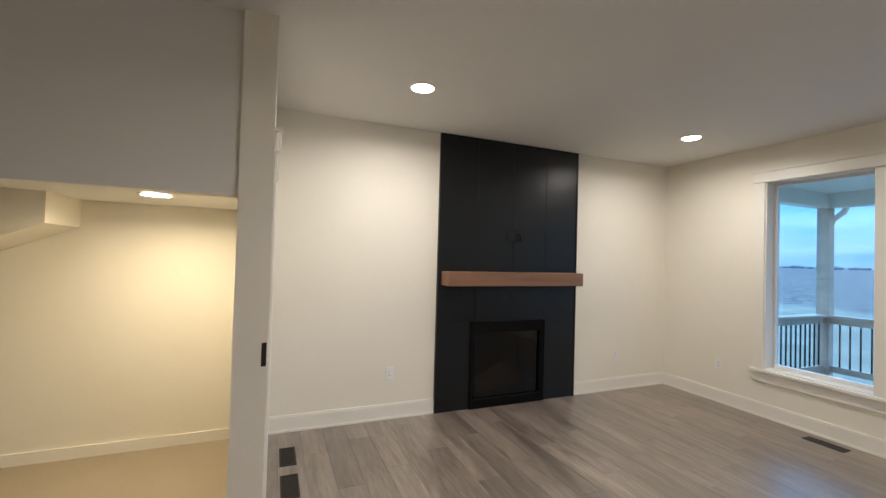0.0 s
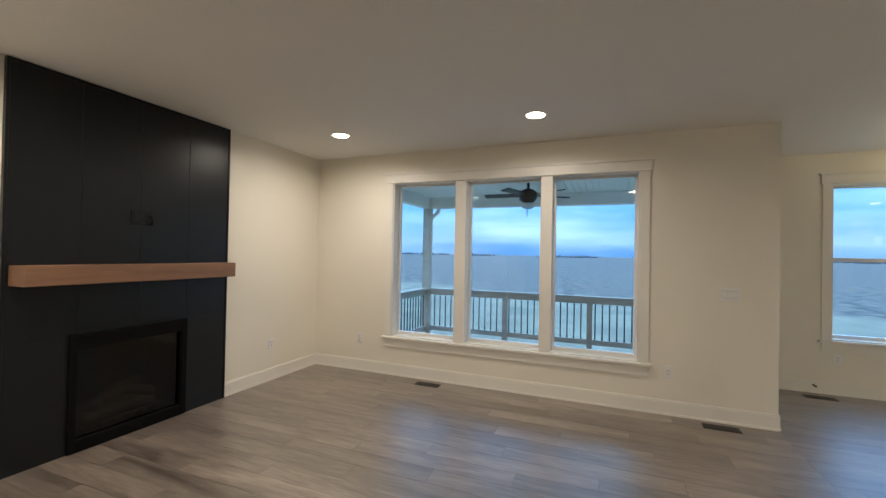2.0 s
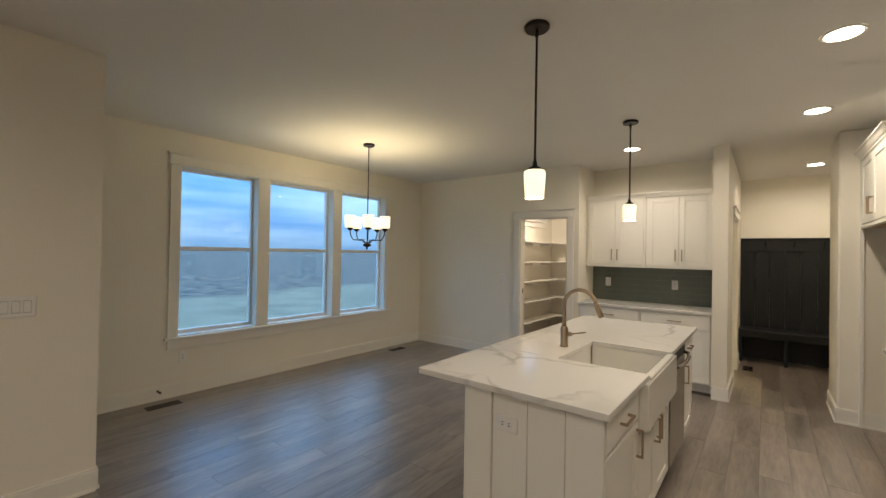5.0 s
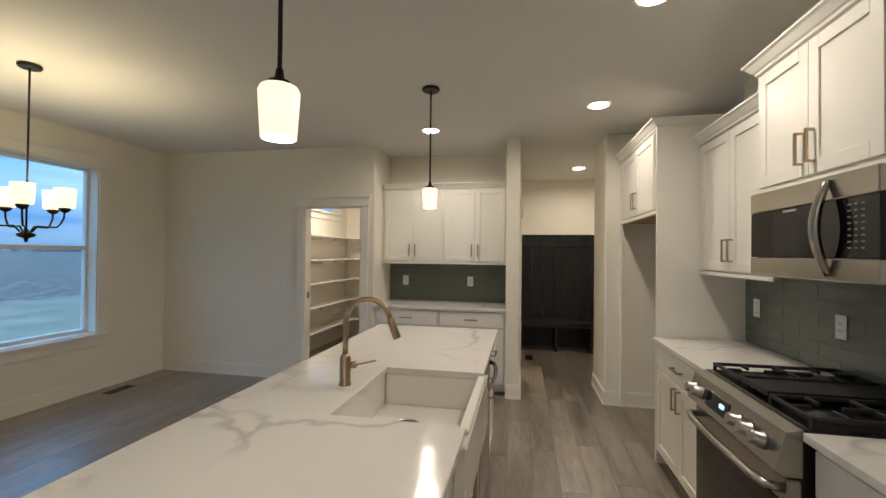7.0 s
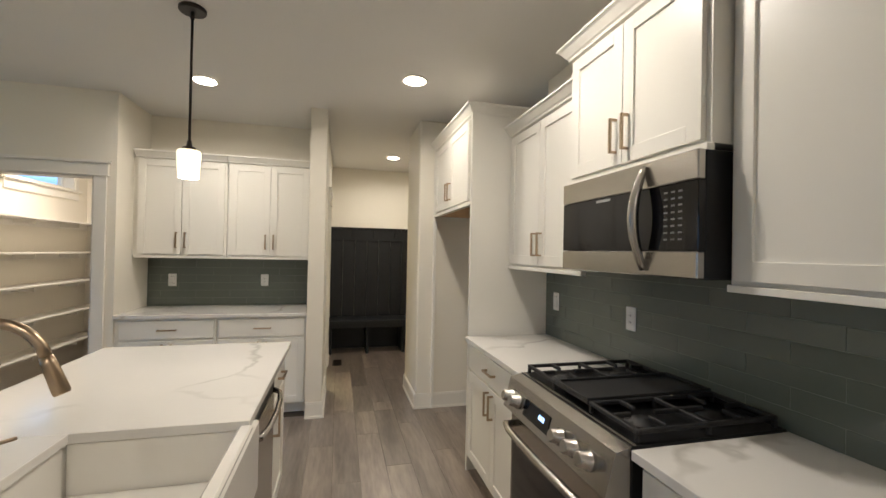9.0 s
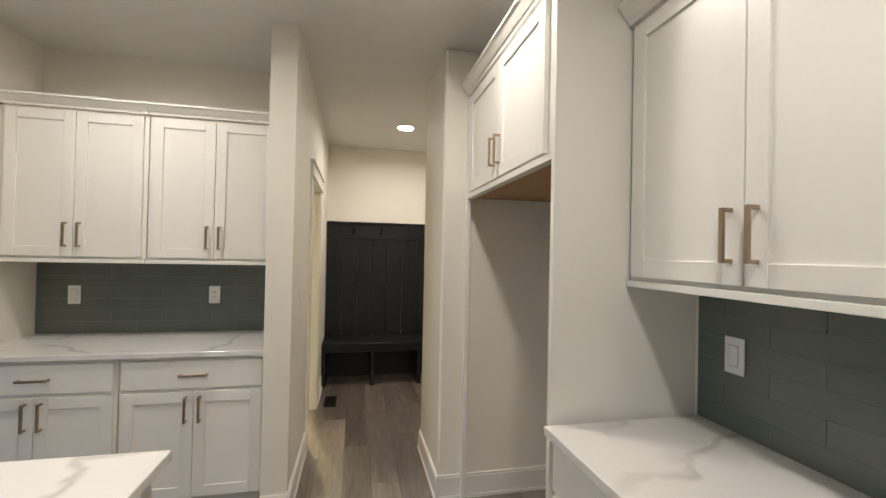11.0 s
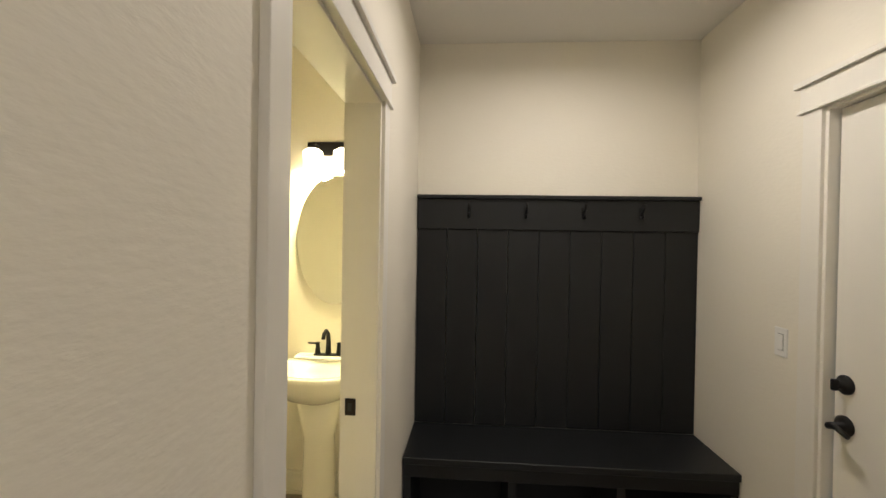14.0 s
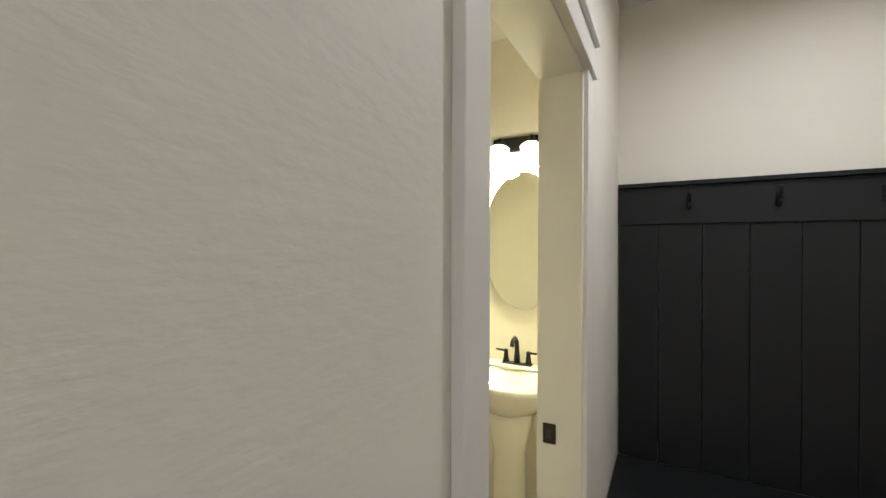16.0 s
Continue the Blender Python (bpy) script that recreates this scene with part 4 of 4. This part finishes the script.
fau = root("kitchen_faucet", "champagne bronze gooseneck pull-down faucet", "faucet", pose(2.11, -3.125, 0.914, 0, 0, 180))
lathe("base", [(0.028, 0.0), (0.028, 0.008), (0.024, 0.012), (0.024, 0.12), (0.020, 0.13), (0.013, 0.14)], BRONZE, fau)
arc = [(0, 0, 0.13), (0, 0, 0.20), (0, 0, 0.28)] + [(0.105 - 0.105 * math.cos(math.pi * k / 12 * 0.92), 0, 0.28 + 0.105 * math.sin(math.pi * k / 12 * 0.92)) for k in range(1, 13)]
tube("neck", arc, 0.0125, BRONZE, fau, 14)
e0, e1 = Vector(arc[-2]), Vector(arc[-1])
d = (e1 - e0).normalized()
tube("spray_head", [e1, e1 + d * 0.02, e1 + d * 0.09, e1 + d * 0.095], [0.0135, 0.016, 0.018, 0.016], BRONZE, fau, 14)
tube("lever", [(0.015, 0.01, 0.085), (0.045, 0.018, 0.087), (0.050, 0.020, 0.088), (0.128, 0.045, 0.104)], [0.016, 0.016, 0.005, 0.0045], BRONZE, fau, 10)
dwm = root("dishwasher", "stainless dishwasher with bowed handle set in the island", "dishwasher", aisle(-2.145 - 1.39))
boxed("tub", [(0.0, 0.0, 0.10, 0.61, 0.49, 0.875)], BLACK, dwm)
boxed("door", [(0.003, -0.028, 0.11, 0.607, 0.0, 0.79)], STEEL, dwm, 0.005)
boxed("control_strip", [(0.003, -0.028, 0.795, 0.607, 0.0, 0.875)], BLACK, dwm, 0.004)
tube("handle", [(0.04, -0.028, 0.80), (0.05, -0.06, 0.79), (0.15, -0.075, 0.785), (0.305, -0.08, 0.783), (0.46, -0.075, 0.785), (0.56, -0.06, 0.79), (0.57, -0.028, 0.80)], 0.012, STEEL, dwm)
boxed("kick", [(0.0, 0.05, 0.0, 0.61, 0.07, 0.10)], BLACK, dwm)


# ---- pendants and chandelier ----
def shade_profile(r0, r1, h, wall=0.004):
    return [(r0 - wall, 0.004), (r0, 0.0), (r0 + 0.004, 0.008), (r1, h), (r1 - wall, h), (r0 + 0.004 - wall, 0.012)]


def pendant(x, y, drop=0.0):
    e = root("pendant_lamp", "bronze rod pendant with a lit frosted glass shade", "pendant lamp", Matrix.Translation((x, y, C)), "island pendants")
    lathe("canopy", [(0.062, -0.022), (0.066, -0.016), (0.066, -0.004), (0.062, 0.0)], OILED, e)
    tube("rod", [(0, 0, -0.73 - drop), (0, 0, -0.02)], 0.0065, OILED, e, 10)
    tube("swivel", [(0, 0, -0.06), (0, 0, -0.02)], 0.010, OILED, e, 10)
    lathe("holder", [(0.030, -0.752), (0.036, -0.748), (0.030, -0.735), (0.014, -0.728), (0.010, -0.70)], OILED, e, Matrix.Translation((0, 0, -drop)))
    lathe("shade", [(0.046, -0.897), (0.049, -0.897), (0.057, -0.765), (0.051, -0.752), (0.020, -0.750), (0.020, -0.754), (0.049, -0.757), (0.053, -0.768), (0.046, -0.892)], SHADE, e, Matrix.Translation((0, 0, -drop)), caps=False)
    lamp("pendant_bulb", "POINT", (x, y, C - 0.86 - drop), 8.5, 0.03)


pendant(2.015, -2.45, 0.02)
pendant(2.02, -4.38)
ch = root("chandelier", "oil-rubbed bronze five-arm chandelier with lit frosted shades", "chandelier", Matrix.Translation((4.585, -3.55, C)))
lathe("canopy", [(0.058, -0.025), (0.064, -0.015), (0.064, -0.004), (0.06, 0.0)], OILED, ch)
tube("rod", [(0, 0, -1.12), (0, 0, -0.02)], 0.006, OILED, ch, 8)
lathe("hub", [(0.006, -1.19), (0.012, -1.175), (0.010, -1.165), (0.045, -1.150), (0.050, -1.135), (0.025, -1.122), (0.008, -1.10)], OILED, ch)
for k in range(5):
    a = radians(213 + 72 * k)
    ux, uy = math.cos(a), math.sin(a)
    tube("arm", [(r * ux, r * uy, z) for r, z in ((0.03, -1.12), (0.06, -1.08), (0.10, -1.085), (0.16, -1.085), (0.18, -1.06), (0.197, -1.02), (0.20, -0.96))], 0.006, OILED, ch, 7)
    mm = Matrix.Translation((0.20 * ux, 0.20 * uy, 0))
    lathe("cup", [(0.010, -0.985), (0.030, -0.970), (0.034, -0.955), (0.024, -0.945), (0.018, -0.935)], OILED, ch, mm, 14)
    lathe("shade", [(0.020, -0.952), (0.050, -0.950), (0.056, -0.938), (0.060, -0.818), (0.056, -0.818), (0.052, -0.934), (0.048, -0.945), (0.020, -0.947)], SHADE, ch, mm, 22, False)
    lamp("chandelier_bulb", "POINT", (4.585 + 0.20 * ux, -3.55 + 0.20 * uy, C - 0.845), 6.8, 0.03, (1.0, 0.84, 0.52))

# ---- pantry shelves ----
for k, z in enumerate((0.33, 0.69, 1.04, 1.38, 1.74)):
    e = root("pantry_shelf", "white painted pantry shelf with cleats, empty", "shelf", Matrix.Translation((4.5, BY, z)), "pantry shelves")
    boxed("board", [(-0.26, 0.0, 0.0, -0.001, 2.30, 0.019), (-1.19, 0.0, 0.0, -0.26, 0.30, 0.019)], TRIM, e, 0.002)
    boxed("cleat", [(-0.019, 0.018, -0.065, -0.001, 2.30, -0.001), (-1.19, 0.0, -0.065, -0.001, 0.018, -0.001)], TRIM, e, 0.002)
    boxed("bracket", [(-0.22, 1.28, -0.05, -0.019, 1.30, -0.001), (-0.22, 0.55, -0.05, -0.019, 0.57, -0.001)], TRIM, e, 0.002)
pj = root("strike_plate", "dark bronze latch on the pantry jamb", "strike plate", pose(3.866, DSY - 0.07, 0.99))
boxed("plate", [(-0.003, -0.014, -0.035, 0.0, 0.014, 0.035)], OILED, pj, 0.001)

# ---- mud room ----
lk = root("hall_locker", "charcoal mudroom bench with hook rail and board back", "bench", pose(1.365, BY, 0, 0, 0, 180))
LWD = 1.365 - WX - 0.004
nb = 9
for k in range(nb):
    a, b = LWD * k / nb, LWD * (k + 1) / nb
    boxed("board", [(a + 0.0015, -0.022, 0.48, b - 0.0015, -0.002, 1.64)], CHAR, lk, 0.0005)
boxed("hook_rail", [(0.0, -0.034, 1.635, LWD, -0.002, 1.815)], CHAR, lk, 0.002)
boxed("top_cap", [(0.0, -0.055, 1.815, LWD, -0.002, 1.835)], CHAR, lk, 0.002)
boxed("seat", [(0.0, -0.44, 0.445, LWD, -0.022, 0.48)], CHAR, lk, 0.003)
boxed("apron", [(0.0, -0.425, 0.375, LWD, -0.405, 0.445)], CHAR, lk, 0.002)
for x0 in (0.0, (LWD - 0.04) / 3, 2 * (LWD - 0.04) / 3, LWD - 0.04):
    boxed("divider", [(x0, -0.42, 0.0, x0 + 0.04, -0.004, 0.445)], CHAR, lk, 0.002)
boxed("back", [(0.04, -0.018, 0.0, LWD - 0.04, -0.004, 0.44)], CHAR, lk)
for hx in (0.305, 0.635, 0.965, 1.285):
    hk = root("coat_hook", "black double coat hook on the rail", "hook", pose(1.365 - hx, BY + 0.0345, 1.74, 0, 0, 180), "coat hooks")
    boxed("plate", [(-0.011, -0.004, -0.035, 0.011, 0.0, 0.03)], BLACK, hk, 0.002)
    tube("upper_prong", [(0, -0.004, -0.005), (0, -0.03, 0.0), (0, -0.05, 0.02), (0, -0.058, 0.045)], 0.006, BLACK, hk, 8)
    tube("lower_prong", [(0, -0.004, -0.022), (0, -0.022, -0.035), (0, -0.035, -0.025), (0, -0.036, -0.012)], 0.006, BLACK, hk, 8)
md = root("door_1", "white painted slab door, closed, with black hardware", "door", pose(WX - 0.03, -7.53, 0, 0, 0, 90))
md["kind"] = "structure"
boxed("leaf", [(0.003, 0.0, 0.008, 0.855, 0.04, 2.055)], TRIM, md, 0.003)
rot = Matrix.Rotation(radians(90), 4, "X")
lathe("deadbolt", [(0.034, 0.0), (0.034, 0.008), (0.028, 0.014), (0.012, 0.016), (0.010, 0.03)], BLACK, md, Matrix.Translation((0.05, 0.0, 1.07)) @ rot, 20)
lathe("rose", [(0.036, 0.0), (0.036, 0.008), (0.024, 0.014), (0.013, 0.018), (0.012, 0.05)], BLACK, md, Matrix.Translation((0.05, 0.0, 0.925)) @ rot, 20)
tube("lever", [(0.05, -0.045, 0.925), (0.05, -0.055, 0.925), (0.08, -0.058, 0.932), (0.125, -0.055, 0.915)], [0.013, 0.012, 0.010, 0.008], BLACK, md, 10)
boxed("thumb_turn", [(0.043, -0.05, 1.05, 0.057, -0.028, 1.09)], BLACK, md, 0.003)

# ---- powder room ----
sp = root("strike_plate", "dark bronze strike plate on the doorway jamb", "strike plate", pose(BX + 0.09, -7.357, 0.965))
boxed("plate", [(-0.022, 0.0, -0.030, 0.016, 0.003, 0.030)], OILED, sp, 0.002)
# raised dark block stands for the shaded bolt hole
boxed("hole", [(-0.008, 0.003, -0.014, 0.006, 0.0036, 0.014)], SLOT, sp)
VX = 1.885
mirror = root("oval_mirror", "frameless oval wall mirror over the sink", "mirror", pose(VX - 0.015, BY, 1.56))
bm = bmesh.new()
ring = [bm.verts.new((0.235 * math.cos(2 * math.pi * k / 64), 0.004, 0.39 * math.sin(2 * math.pi * k / 64))) for k in range(64)]
f = bm.faces.new(ring)
g = bmesh.ops.extrude_face_region(bm, geom=[f])
bmesh.ops.translate(bm, verts=[v for v in g["geom"] if isinstance(v, bmesh.types.BMVert)], vec=(0, 0.008, 0))
bmesh.ops.recalc_face_normals(bm, faces=bm.faces[:])
me = bpy.data.meshes.new("glass")
bm.to_mesh(me)
bm.free()
put("glass", me, MIRROR, mirror)
van = root("vanity_light", "black two-shade vanity light, switched on", "wall lamp", pose(VX, BY, 2.10))
boxed("back_bar", [(-0.16, 0.0, -0.03, 0.16, 0.025, 0.05)], BLACK, van, 0.004)
for sx in (-0.09, 0.09):
    tube("arm", [(sx, 0.02, 0.02), (sx, 0.10, 0.025), (sx, 0.11, 0.0)], 0.009, BLACK, van, 8)
    mm = Matrix.Translation((sx, 0.11, 0))
    lathe("holder", [(0.026, -0.02), (0.028, -0.005), (0.015, 0.008)], BLACK, van, mm, 16)
    lathe("shade", [(0.046, -0.145), (0.050, -0.145), (0.056, -0.03), (0.030, -0.012), (0.028, -0.016), (0.052, -0.034), (0.046, -0.14)], SHADEHOT, van, mm, 22, False)
    lamp("vanity_bulb", "POINT", (VX + sx, BY + 0.11, 1.97), 44, 0.035, (1.0, 0.86, 0.42))


def oval_loft(name, rings, mat, parent, seg=32, closed=True):
    """Rings of (cx, cy, z, rx, ry, squareness)."""
    bm = bmesh.new()
    made = []
    for cx, cy, z, rx, ry, q in rings:
        row = []
        for k in range(seg):
            a = 2 * math.pi * k / seg
            c, s2 = math.cos(a), math.sin(a)
            row.append(bm.verts.new((cx + rx * math.copysign(abs(c) ** q, c), cy + ry * math.copysign(abs(s2) ** q, s2), z)))
        made.append(row)
    for a, b in zip(made, made[1:]):
        for k in range(seg):
            bm.faces.new((a[k], a[(k + 1) % seg], b[(k + 1) % seg], b[k]))
    bm.faces.new(list(reversed(made[0])))
    bm.faces.new(made[-1])
    me = bpy.data.meshes.new(name)
    bm.to_mesh(me)
    bm.free()
    return put(name, me, mat, parent, True)


ps = root("pedestal_sink", "white ceramic pedestal sink with rounded basin", "sink", pose(VX, BY, 0))
oval_loft("basin", [(0, 0.20, 0.66, 0.10, 0.10, 1), (0, 0.21, 0.70, 0.18, 0.17, 0.9), (0, 0.225, 0.76, 0.245, 0.21, 0.8), (0, 0.232, 0.82, 0.268, 0.228, 0.75), (0, 0.232, 0.845, 0.27, 0.230, 0.75),
                    (0, 0.232, 0.85, 0.26, 0.222, 0.75), (0, 0.245, 0.845, 0.215, 0.165, 0.85), (0, 0.25, 0.79, 0.20, 0.13, 0.9), (0, 0.25, 0.74, 0.10, 0.07, 1)], CERAM, ps, 40)
boxed("deck", [(-0.20, 0.004, 0.845, 0.20, 0.095, 0.868)], CERAM, ps, 0.010)
oval_loft("pedestal", [(0, 0.18, 0.0, 0.125, 0.11, 0.8), (0, 0.18, 0.03, 0.12, 0.105, 0.8), (0, 0.18, 0.10, 0.09, 0.085, 0.9), (0, 0.18, 0.45, 0.085, 0.08, 0.9), (0, 0.19, 0.69, 0.13, 0.11, 0.9)], CERAM, ps)
bf = root("bath_faucet", "black two-handle faucet on the pedestal sink", "faucet", pose(VX, BY + 0.055, 0.868))
boxed("plate", [(-0.085, -0.022, 0.0, 0.085, 0.022, 0.008)], BLACK, bf, 0.003)
tube("spout", [(0, 0, 0.005), (0, 0, 0.08), (0, 0.01, 0.13), (0, 0.04, 0.155), (0, 0.075, 0.145), (0, 0.09, 0.115)], [0.018, 0.013, 0.012, 0.011, 0.011, 0.011], BLACK, bf)
for sx in (-0.065, 0.065):
    lathe("handle_post", [(0.020, 0.006), (0.016, 0.02), (0.011, 0.06), (0.013, 0.075), (0.0, 0.08)], BLACK, bf, Matrix.Translation((sx, 0, 0)), 14)
    tube("lever", [(sx, 0, 0.068), (sx * 1.9, 0.004, 0.072)], [0.007, 0.005], BLACK, bf, 8)
toi = root("toilet", "white two-piece toilet with closed lid", "toilet", pose(2.65, BY, 0))
oval_loft("tank", [(0, 0.11, 0.40, 0.17, 0.085, 0.55), (0, 0.11, 0.44, 0.195, 0.095, 0.5), (0, 0.112, 0.72, 0.225, 0.105, 0.45), (0, 0.112, 0.745, 0.225, 0.105, 0.45)], CERAM, toi)
oval_loft("tank_lid", [(0, 0.114, 0.745, 0.236, 0.112, 0.45), (0, 0.114, 0.765, 0.238, 0.113, 0.45), (0, 0.114, 0.778, 0.228, 0.104, 0.45)], CERAM, toi)
oval_loft("bowl", [(0, 0.34, 0.0, 0.11, 0.22, 0.8), (0, 0.34, 0.12, 0.10, 0.20, 0.85), (0, 0.40, 0.28, 0.15, 0.25, 0.9), (0, 0.44, 0.37, 0.18, 0.29, 0.9), (0, 0.44, 0.395, 0.185, 0.295, 0.9)], CERAM, toi)
oval_loft("seat_lid", [(0, 0.44, 0.395, 0.185, 0.285, 0.9), (0, 0.44, 0.425, 0.187, 0.287, 0.9), (0, 0.44, 0.435, 0.17, 0.27, 0.9)], PLATE, toi)

# ---- pieces: wall tiles and floor planks ----


def tile_field(parent, m, w, h, z0):
    """Running-bond tiles in local x, z, front facing -y."""
    tw, th, g = 0.305, 0.0745, 0.0022
    full = mesh_of("tile", [(0, -0.0016, 0, tw - g, 0, th - g)], 0.0005)
    full.materials.append(TILE)
    rows = math.ceil(h / th)
    for r in range(rows):
        x = -0.5 * tw * (r % 2) - 0.04
        while x < w:
            a, b = max(x, 0), min(x + tw, w)
            hh = min(th, h - r * th)
            if b - a > 0.01 and hh > 0.006:
                o = new("tile", full)
                o.parent = parent
                o.matrix_world = m @ pose(a, 0, z0 + r * th + g / 2) @ Matrix.Diagonal(((b - a - g) / (tw - g), 1 + random.uniform(-0.06, 0.06), (hh - g) / (th - g), 1))
            x += tw


bs1 = structure("backsplash_range", [(KX, -4.632, 0.914, KX + 0.0025, -1.93, 1.40)], GROUT, "sage grey glazed tile backsplash", "backsplash")
tile_field(bs1, pose(KX + 0.0025, -4.63, 0, 0, 0, 90), 2.70, 0.482, 0.915)
bs2 = structure("backsplash_niche", [(BX + T + 0.001, -6.46, 0.914, NX - 0.001, -6.4575, 1.40)], GROUT, "sage grey glazed tile backsplash", "backsplash")
tile_field(bs2, pose(NX - 0.002, -6.4575, 0, 0, 0, 180), 1.50, 0.482, 0.915)

PW, PL = 0.18, 1.22
plank = mesh_of("plank", [(0.0008, 0.0008, -0.012, PW - 0.0008, PL - 0.0008, 0.0)])
plank.materials.append(PLANK)
near, far = [], []
for zx0, zy0, zx1, zy1 in [(-3.5, PY, EX + 0.01, NY + 0.01), (-0.44, SY - 0.02, 2.88, PY), (2.88, DSY - 0.06, DX + 0.01, PY), (WX - 0.01, BY - 0.01, BX + T, SY - 0.02), (BX + T, BY - 0.01, 3.2, -6.6), (3.2, BY - 0.01, 4.52, DSY - 0.06)]:
    for i in range(math.floor(zx0 / PW), math.ceil(zx1 / PW)):
        xa, xb = max(i * PW, zx0), min((i + 1) * PW, zx1)
        if xb - xa < 0.004:
            continue
        y = -10 - (i * 0.437 % 1.0) * PL
        while y < zy1:
            ya, yb = max(y, zy0), min(y + PL, zy1)
            if yb - ya > 0.004:
                (near if xa > -0.6 and not (xa > 2.7 and ya < -5.7) and not (xa > 1.45 and ya < -5.82) else far).append((xa, ya, xb, yb))
            y += PL
near.sort(key=lambda r: abs(r[0] - 1.5))
far += near[300:]
for xa, ya, xb, yb in near[:300]:
    o = new("plank", plank)
    o.parent = floor
    o.matrix_local = pose(xa, ya, 0) @ Matrix.Diagonal(((xb - xa) / PW, (yb - ya) / PL, 1, 1))
rest = boxed("planks", [(xa + 0.0008, ya + 0.0008, -0.012, xb - 0.0008, yb - 0.0008, 0.0) for xa, ya, xb, yb in far], PLANK, floor)
rest["kind"] = "stuff"
